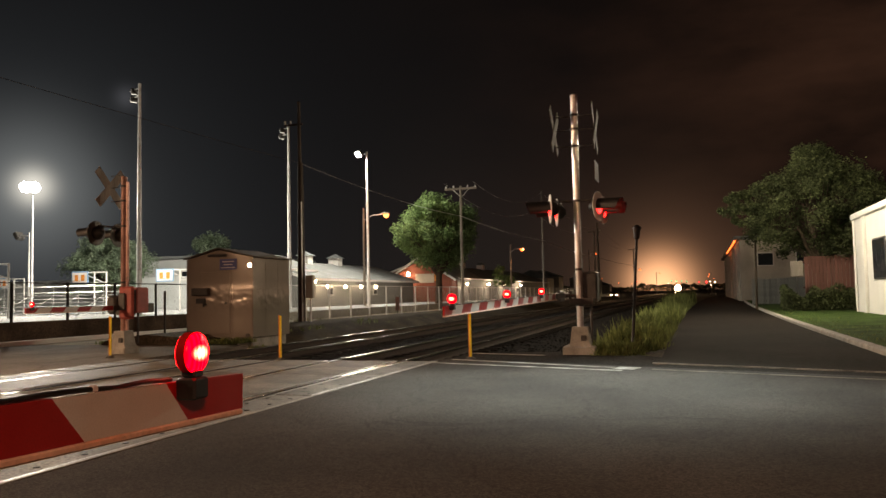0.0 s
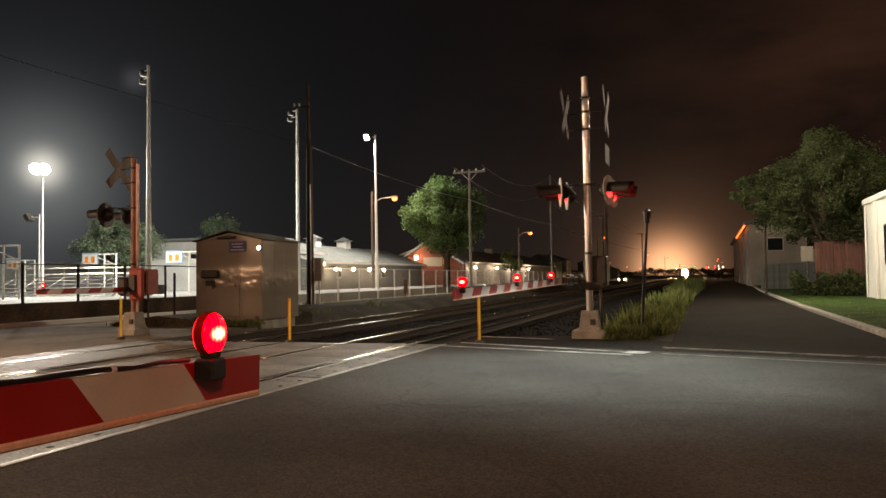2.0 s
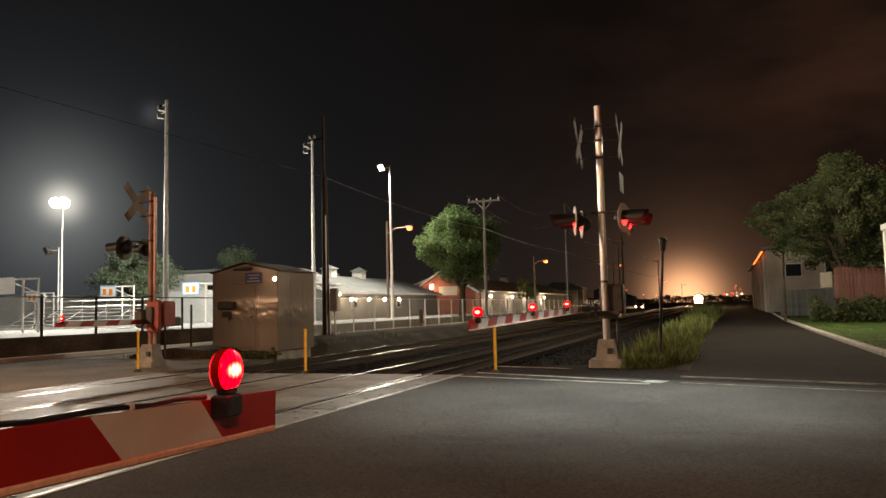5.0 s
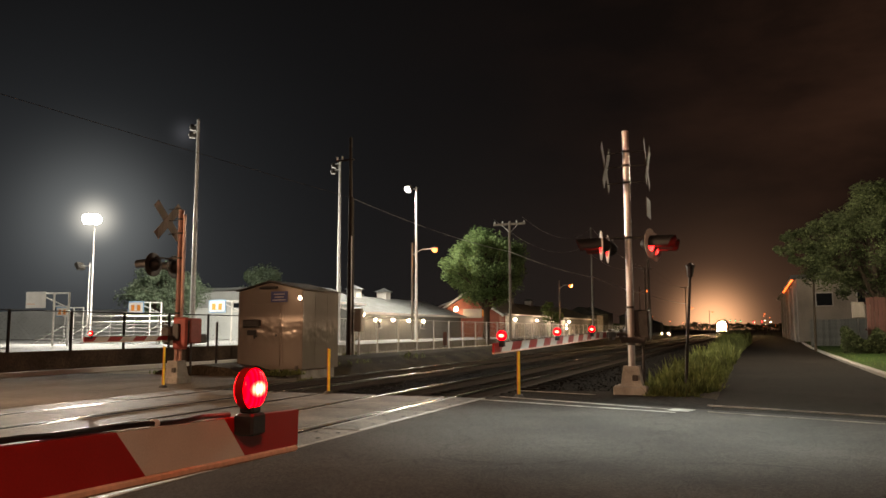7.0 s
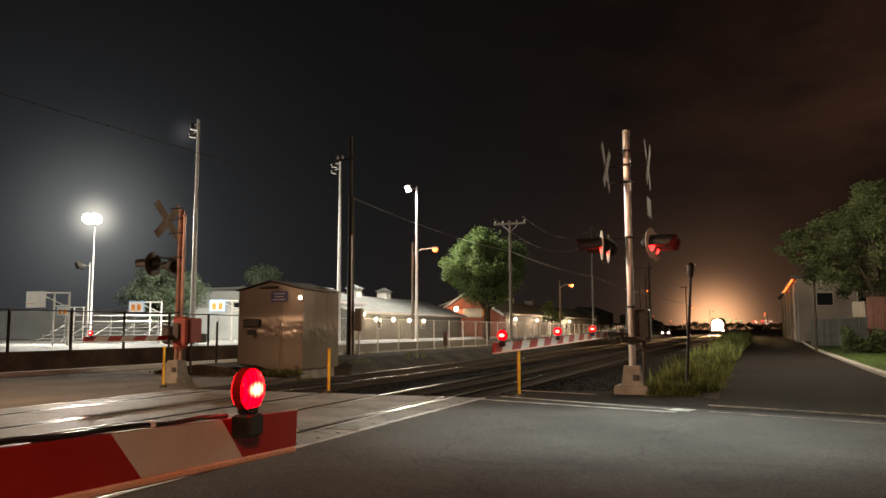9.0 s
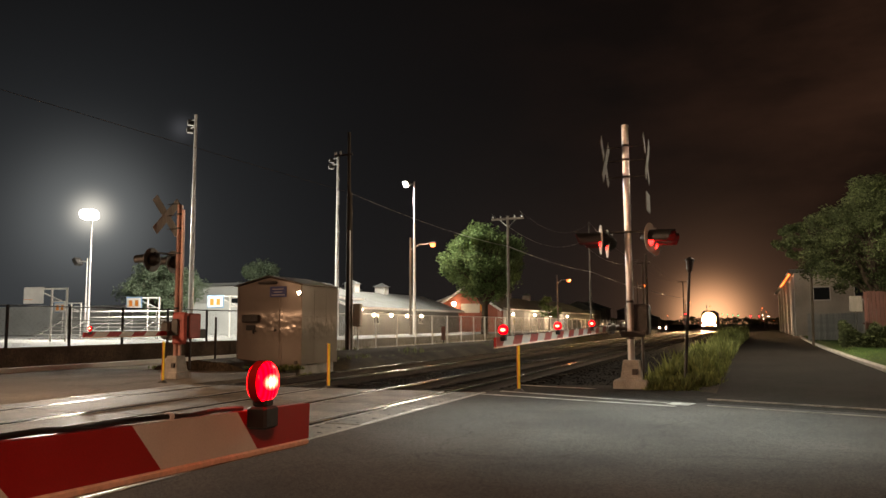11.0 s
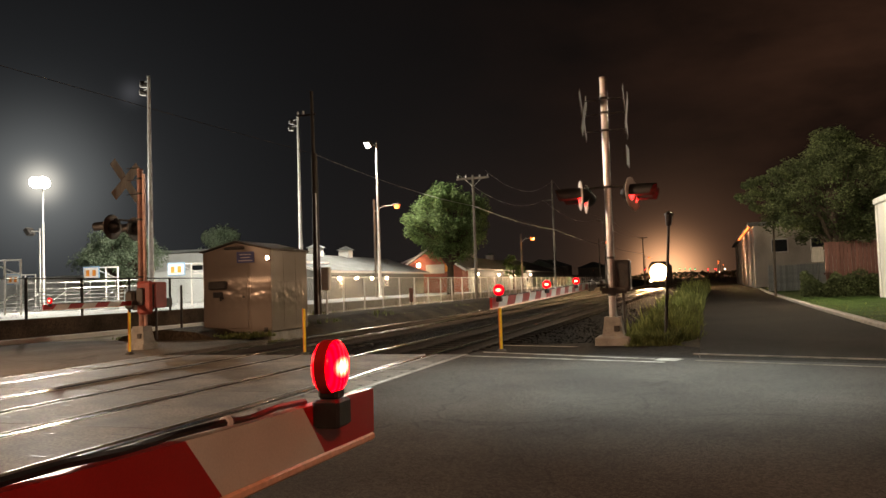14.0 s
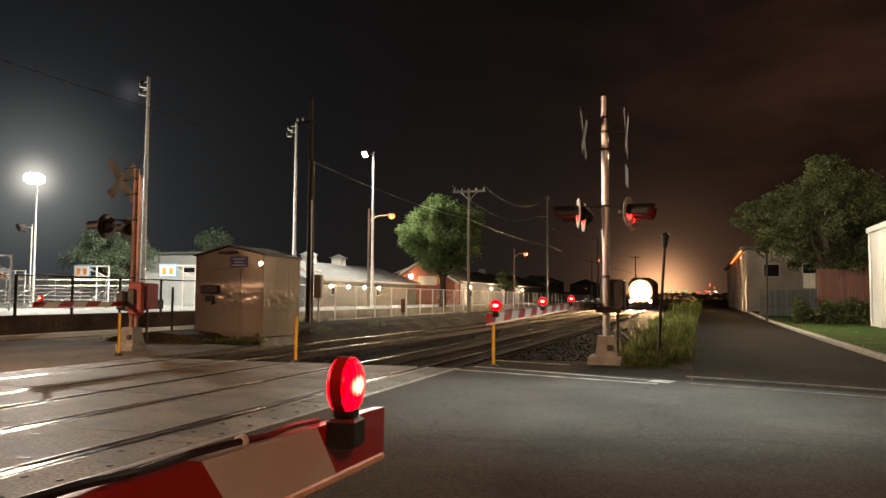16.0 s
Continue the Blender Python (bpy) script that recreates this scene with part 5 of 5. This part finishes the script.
for s in (-1, 1):
    part("roof_slope", Shape().prism([(s * 4.6, 2.75), (0, 5.6), (0, 5.75), (s * 4.6, 2.9)], "y", -0.6, 12.5), "roof", gable, "grey roof slope")
    part("verge_board", Shape().prism([(s * 4.6, 2.66), (0, 5.5), (0, 5.78), (s * 4.6, 2.94)], "y", -0.67, -0.61), "trim", gable, "white verge board")
part("sign_board", Shape().box(-0.7, 1.7, -0.10, -0.01, 2.55, 3.65, 0.02), "warehouse", gable, "pale blank sign board")
part("orange_sign", Shape().box(1.75, 2.55, -0.10, -0.01, 2.75, 3.85, 0.02), "board_orange", gable, "small orange-red sign")
gl = part("gable_lamp", Shape().tube((-1.3, 0, 3.9), (-1.3, -0.9, 3.9), 0.03, 0.03, 8), "dark_box", gable, "lamp on a bracket")
part("bulb", Shape().lathe((-1.3, -0.9, 3.85), (0, 0, -1), [(0, 0.14), (0.14, 0.22), (0.34, 0.22), (0.48, 0.12)], 16), "bulb", gl, "large glowing lamp", True)
for x, y, z, w in ((-29.2, 56.4, 2.4, 26), (-29.2, 61.0, 2.0, 20), (-29.2, 68.5, 2.0, 20), (-29.2, 75.1, 2.0, 16), (-32.3, 83.6, 3.0, 26), (-26.0, 91.0, 2.4, 180), (-26.0, 101.0, 2.4, 180), (-26.0, 111.0, 2.4, 180), (-26.0, 121.0, 2.4, 180)):
    lamp("POINT", (x + 0.5, y, z), w, BULB, None, 0.2)

hall = thing("far_hall", "pale flat-roofed hall behind the court", "building", pose(-63, 72, 0.4))
part("wall", Shape().box(0, 14, 0, 20, 0, 5.6), "yard_wall", hall, "pale wall")
part("roof", Shape().box(-0.4, 14.4, -0.4, 20.4, 5.6, 5.9, 0.03), "roof", hall)
for i in range(4):
    w_ = part("window", Shape().box(1.2 + i * 3.4, 3.0 + i * 3.4, -0.04, 0.0, 2.6, 4.2, 0.01), "trim", hall)
    part("pane", Shape().box(1.3 + i * 3.4, 2.9 + i * 3.4, -0.05, -0.041, 2.7, 4.1), "glass", w_)
setting("yard_wall", Shape().box(-150, -40, 62, 62.3, 0.4, 3.6, 0.03), "yard_wall", "long pale wall closing the court yard", "wall")

# ---------- court ----------


def hoop(x, y, face, kind):
    h = thing("basketball_hoop", "white-framed basketball hoop with a " + kind + " backboard", "basketball hoop", pose(x, y, 0.45, 0, 0, face), "hoops of the court")
    for xx in (0.0, 0.9):
        part("post", Shape().tube((xx + 1.0, 0, -0.02), (xx + 1.0, 0, 3.1), 0.06, 0.06, 8), "white", h, "white steel post")
    part("boom", Shape().tube((1.9, 0, 3.05), (0, 0, 3.05), 0.045, 0.045, 8).tube((1.9, 0, 2.2), (0.2, 0, 2.95), 0.035, 0.035, 8).tube((1.0, 0, 2.3), (1.9, 0, 2.3), 0.035, 0.035, 8), "white", h)
    bm_ = pose(-0.1, 0, 0, 0, 0, -15)
    board = part("backboard", Shape().box(-0.74, 0.74, -0.03, 0.03, 2.2, 3.15, 0.02, bm_), "white" if kind == "plain white" else "board_blue", h, kind + " backboard")
    if kind != "plain white":
        part("board_face", Shape().box(-0.65, 0.65, -0.045, -0.031, 2.29, 3.06, 0.0, bm_), "white", board)
        for s in (-1, 1):
            part("board_square", Shape().box(s * 0.28 - 0.15, s * 0.28 + 0.15, -0.056, -0.046, 2.42, 2.88, 0.0, bm_), "board_orange", board, "faded orange square")
    rim = [bm_ @ Vector((0.23 * math.cos(a), -0.36 + 0.23 * math.sin(a), 2.42)) for a in [i * math.pi / 8 for i in range(17)]]
    part("rim", Shape().path(rim, 0.012, 6), "board_orange", board, "orange rim")
    return h


hoop(-43.5, 45.0, 18, "blue and orange")
hoop(-36.3, 45.6, 18, "blue and orange")
hoop(-37.9, 31.3, 18, "plain white")
hoop(-59.0, 52.0, 18, "blue and orange")

bl = thing("bleachers", "pale aluminium bleachers with rows of benches", "bleachers", pose(-44.0, 36.2, 0.45, 0, 0, 10))
for i in range(5):
    part("bench", Shape().box(0, 9.5, i * 0.62, i * 0.62 + 0.27, 0.30 + i * 0.24, 0.35 + i * 0.24, 0.01), "siding", bl, "aluminium bench plank")
    part("footboard", Shape().box(0, 9.5, i * 0.62 - 0.3, i * 0.62 - 0.04, 0.08 + i * 0.24, 0.12 + i * 0.24, 0.01), "siding", bl)
for k in range(6):
    x = 0.2 + k * 1.82
    part("frame", Shape().path([(x, -0.2, 0.0), (x, 2.7, 1.24), (x, 2.7, 0.0), (x, 0.0, 0.0)], 0.03, 6), "steel", bl, "tubular support frame")
part("guard_rail", Shape().path([(0, 2.8, 1.9), (9.5, 2.8, 1.9)], 0.03, 6).path([(0, 2.8, 1.5), (9.5, 2.8, 1.5)], 0.03, 6), "alu", bl, "guard rail")
for k in range(6):
    part("guard_post", Shape().tube((0.2 + k * 1.82, 2.8, 0), (0.2 + k * 1.82, 2.8, 1.92), 0.03, 0.03, 6), "alu", bl)

# ---------- buildings by the lane ----------
wb = thing("white_building", "low white stucco building with a dark window", "building", pose(7.85, 40.0, 0.0))
part("wall", Shape().box(0.0, 10, -20, 0, -0.1, 4.45), "stucco", wb, "white stucco wall")
part("parapet", Shape().box(-0.12, 10.1, -20.1, 0.12, 4.45, 4.72, 0.03), "trim", wb, "grey eave trim")
part("downpipe", Shape().tube((-0.07, -0.3, 0.0), (-0.07, -0.3, 4.4), 0.05, 0.05, 8), "trim", wb, "white downpipe")
part("pilaster", Shape().box(-0.14, 0.0, -2.6, -2.1, 0.0, 4.4, 0.02), "stucco", wb)
for y in (-6.2, -10.5, -15.0):
    win = part("window", Shape().box(-0.05, -0.001, y, y + 2.3, 1.55, 3.3, 0.02), "dark_box", wb, "dark metal window frame")
    for k in range(3):
        part("pane", Shape().box(-0.065, -0.051, y + 0.08 + k * 0.74, y + 0.74 + k * 0.74, 1.62, 3.23), "glass", win, "dark pane")

wh = thing("warehouse", "brown two-storey warehouse with lit eave by the lane", "building", pose(5.1, 82.4, -0.12, 0, 0, -0.8))
part("wall", Shape().box(0, 18, 0, 60, -0.2, 6.4), "warehouse", wh, "brown rendered wall")
part("roof", Shape().box(-0.5, 18.3, -0.3, 60.3, 6.4, 6.75, 0.04), "roof", wh, "flat roof edge")
part("eave_light", Shape().box(-0.46, -0.30, 1.0, 12.0, 6.30, 6.39), "sodium", wh, "glowing orange eave strip")
part("eave_light", Shape().box(-0.46, -0.30, 14.0, 30.0, 6.30, 6.39), "sodium", wh, "glowing orange eave strip")
for i in range(5):
    part("buttress", Shape().box(-0.25, 0.0, 2 + i * 11, 2.7 + i * 11, 0, 6.2, 0.03), "warehouse", wh)
for x in (1.6, 5.2):
    w_ = part("window", Shape().box(x, x + 1.6, -0.06, -0.001, 3.6, 5.0, 0.02), "trim", wh)
    part("pane", Shape().box(x + 0.1, x + 1.5, -0.07, -0.061, 3.7, 4.9), "glass", w_)

bf = thing("board_fence", "grey board fence beyond the lane kerb", "fence", pose(5.5, 61.0, 0.0))
bd = Shape().box(0, 0.19, -0.015, 0.015, 0, 2.0, 0.005).mesh("board", "fence_wood")
for i in range(26):
    piece("board", bd, bf, pose(-0.9 + i * 0.2, 0, rng.uniform(-0.05, 0.03), 0, rng.uniform(-0.5, 0.5), 0))
part("fence_rail", Shape().box(-0.9, 4.3, 0.016, 0.08, 0.4, 0.5).box(-0.9, 4.3, 0.016, 0.08, 1.5, 1.6), "fence_wood", bf)
rs = thing("board_screen", "red-brown slatted board screen above the hedge", "screen", pose(5.75, 45.0, 0.0))
slat = Shape().box(0, 0.17, -0.02, 0.02, 0.12, 2.95, 0.006).mesh("slat", "redwood")
for i in range(18):
    piece("slat", slat, rs, pose(0.5 + i * 0.185, 0, rng.uniform(-0.02, 0.02)))
part("screen_rail", Shape().box(0.4, 3.9, 0.021, 0.09, 1.2, 1.3).box(0.4, 3.9, 0.021, 0.09, 2.6, 2.7), "redwood", rs)
for x in (0.5, 3.7):
    part("screen_post", Shape().box(x, x + 0.1, 0.03, 0.13, -0.1, 2.9), "redwood", rs)
bx = thing("pale_sign", "pale reddish sign panel on a dark post by the hedge", "sign", pose(5.55, 42.6, 0.0))
part("panel", Shape().box(-0.28, 0.30, -0.04, 0.04, 1.85, 2.65, 0.02), "wood_grey", bx, "plain pale panel")
part("post", Shape().tube((0, 0.06, -0.1), (0, 0.06, 1.9), 0.03, 0.03, 8), "dark_box", bx)

# ---------- far town ----------
far = random.Random(77)
for i in range(9):
    x, y = far.uniform(-75, -36), 165 + i * 24
    w, h = far.uniform(8, 14), far.uniform(3.5, 7)
    hse = thing("far_house", "dark distant house beyond the tracks", "house", pose(x, y, -0.3), "distant houses")
    part("wall", Shape().box(0, w, 0, 9, 0, h), "warehouse", hse)
    part("roof", Shape().prism([(-0.5, h), (w + 0.5, h), (w / 2, h + 2.2)], "y", -0.4, 9.4), "roof", hse)
    for k in range(2):
        part("window", Shape().box(1.2 + k * 3, 2.3 + k * 3, -0.05, 0.0, 1.2, 2.6), "glass", hse)
for i, (x, y, z, mat, words) in enumerate((
        (-5, 430, 6.0, "green_glow", "green"), (-7.6, 430, 6.2, "green_glow", "green"), (-2.4, 430, 5.8, "green_glow", "green"), (-10.2, 430, 6.4, "green_glow", "green"),
        (5.5, 300, 4.2, "red_dot", "red"), (3.0, 320, 4.4, "red_dot", "red"), (-16, 240, 4.4, "red_dot", "red"))):
    s = thing("traffic_signal", "distant traffic signal showing " + words, "traffic light", pose(x, y, -0.3), "distant traffic signals")
    part("pole", Shape().tube((0, 0.2, 0), (0, 0.2, z + 0.6), 0.08, 0.06, 8), "dark_box", s)
    part("signal_box", Shape().box(-0.3, 0.3, -0.1, 0.2, z - 0.6, z + 0.6, 0.05), "black", s)
    part("lens", Shape().lathe((0, -0.11, z), (0, -1, 0), [(0, 0.30 if words == "green" else 0.24), (0.05, 0.2)], 14), mat, s, "lit lens")
for i in range(22):
    x, y = far.choice((far.uniform(-38, -12), far.uniform(4.5, 12))), far.uniform(180, 520)
    z = far.uniform(1.5, 5.5)
    s = thing("distant_lamp", "small distant lamp on a pole in the town", "lamp", pose(x, y, -0.3), "distant town lamps")
    part("pole", Shape().tube((0, 0, 0), (0, 0, z + 0.3), 0.07, 0.05, 6), "dark_box", s)
    part("bulb", Shape().lathe((0, 0, z + 0.3), (0, 0, 1), [(0, 0.06), (0.09, 0.13), (0.18, 0.06)], 8), far.choice(("sodium", "bulb", "sodium")), s, "glowing bulb")

car = thing("parked_car", "dark distant car with lit headlights", "car", pose(-16.5, 176, -0.3, 0, 0, 0))
part("body", Shape().prism([(-2.1, 0.35), (2.1, 0.35), (2.15, 0.8), (1.2, 0.95), (0.7, 1.45), (-1.2, 1.45), (-1.9, 0.95), (-2.15, 0.85)], "x", -0.9, 0.9), "train", car, "dark painted body")
for s in (-1, 1):
    part("headlight", Shape().lathe((s * 0.65, -2.12, 0.72), (0, -1, 0), [(0, 0.17), (0.06, 0.12)], 10), "bulb", car, "lit headlight")
    for y in (-1.3, 1.3):
        part("wheel", Shape().tube((s * 0.78, y, 0.33), (s * 0.92, y, 0.33), 0.33, 0.33, 16), "black", car)

# Made-up tree line, added to break the sky glow's hard edge at ground.
woods = Shape()
r_w = random.Random(51)
for i in range(9000):
    x = r_w.uniform(-260, 300)
    top = 3.2 + 4.5 * max(0.0, 0.5 + noise.noise((x * 0.045, 2.0, 0.0))) + 1.6 * noise.noise((x * 0.25, 5.0, 0.0))
    p = Vector((x, 620 + r_w.uniform(0, 20), -0.3 + top * r_w.random() ** 0.6))
    a = Vector((r_w.gauss(0, 1), 0.3 * r_w.gauss(0, 1), r_w.gauss(0, 1))).normalized() * r_w.uniform(0.5, 1.0)
    b = a.cross(Vector((r_w.gauss(0, 0.3), 1, r_w.gauss(0, 0.3)))).normalized() * 0.6
    woods.add([p - a, p + b, p + a, p - b], [(0, 1, 2, 3)])
tagged(new("distant_woods", woods.mesh("distant_woods", "leaf_dark")), "added dark tree line breaking the glow's edge on the horizon", "woods", "", "stuff")

# ---------- the train ----------
train = thing("locomotive", "dark locomotive with glaring headlights coming down the track", "locomotive", pose(TRACK_A, 367, 0))
part("underframe", Shape().box(-1.45, 1.45, 0.3, 18, 0.75, 1.25, 0.05), "black", train, "black underframe")
part("hood", Shape().prism([(-1.36, 1.25), (1.36, 1.25), (1.36, 3.3), (0.95, 3.78), (-0.95, 3.78), (-1.36, 3.3)], "y", 1.6, 17.8), "train", train, "dark body shell")
nose = part("nose", Shape().prism([(-1.4, 0.80), (1.4, 0.80), (1.4, 3.1), (1.15, 3.4), (-1.15, 3.4), (-1.4, 3.1)], "y", 0.35, 1.6), "train", train, "blunt nose")
for s in (-1, 1):
    part("windscreen", Shape().box(s * 0.5 - 0.4, s * 0.5 + 0.4, 1.57, 1.597, 3.42, 3.68, 0.02), "glass", train, "dark windscreen")
    part("ditch_light", Shape().lathe((s * 1.1, 0.28, 0.95), (0, -1, 0), [(0, 0.15), (0.05, 0.16), (0.07, 0.08)], 16), "bulb", train, "glaring ditch light", True)
# Far wider than a real lamp: the disc's size stands for glare.
part("headlight", Shape().lathe((0, 0.34, 2.15), (0, -1, 0), [(0, 1.10), (0.03, 1.09), (0.10, 0.98), (0.20, 0.7), (0.25, 0.35)], 28), "headlight", train, "headlight disc enlarged to stand for its glare", True)
# Added fins, no part of the engine: they block the light spilling sideways.
fins = Shape()
for i in range(9):
    x = -0.96 + i * 0.24
    half = math.sqrt(max(0.04, 1.06 ** 2 - x * x))
    fins.box(x - 0.006, x + 0.006, -0.36, 0.08, 2.15 - half, 2.15 + half)
part("headlight_fin_guard", fins, "black", train, "added upright fins that narrow the headlight beam")
# Emissive rings imitate the warm falloff of glare round the headlight.
part("headlight_rim", Shape().lathe((0, 0.34, 2.15), (0, -1, 0), [(0, 1.10), (0.05, 1.105), (0.07, 1.22), (0.05, 1.24), (0, 1.24)], 32, False), "halo_inner", train, "warm halo ring imitating the headlight's glare", True)
part("headlight_ring", Shape().lathe((0, 0.34, 2.15), (0, -1, 0), [(0, 1.245), (0.05, 1.245), (0.06, 1.30), (0.04, 1.39), (0, 1.39)], 32, False), "halo_outer", train, "amber outer halo ring imitating the headlight's glare", True)
part("pilot", Shape().prism([(-1.35, 0.2), (1.35, 0.2), (1.4, 0.75), (-1.4, 0.75)], "y", 0.15, 0.35), "black", train, "black pilot plate")
part("coupler", Shape().box(-0.15, 0.15, -0.5, 0.3, 0.75, 1.0, 0.03), "black", train)
for y in (2.6, 4.9, 13.2, 15.5):
    for s in (-1, 1):
        part("wheel", Shape().tube((s * 0.69, y, 0.5), (s * 0.82, y, 0.5), 0.5, 0.5, 24), "rail_side", train)
part("bogie_frame", Shape().box(-1.1, 1.1, 1.9, 5.6, 0.45, 0.85, 0.05), "black", train)
part("bogie_frame", Shape().box(-1.1, 1.1, 12.5, 16.2, 0.45, 0.85, 0.05), "black", train)


def motions():
    rows = [(0.0, 367), (1.0, 352), (2.0, 335), (3.0, 313), (4.0, 291), (4.7, 275), (5.8, 248), (7.0, 219), (8.0, 201), (9.0, 183), (10.2, 165), (11.4, 147), (12.5, 133), (13.5, 120.5), (14.5, 107.5), (15.3, 98.5), (16.0, 91.5)]
    walk(train, [(t, pose(TRACK_A, y - 0.2, 0)) for t, y in rows])


motions()
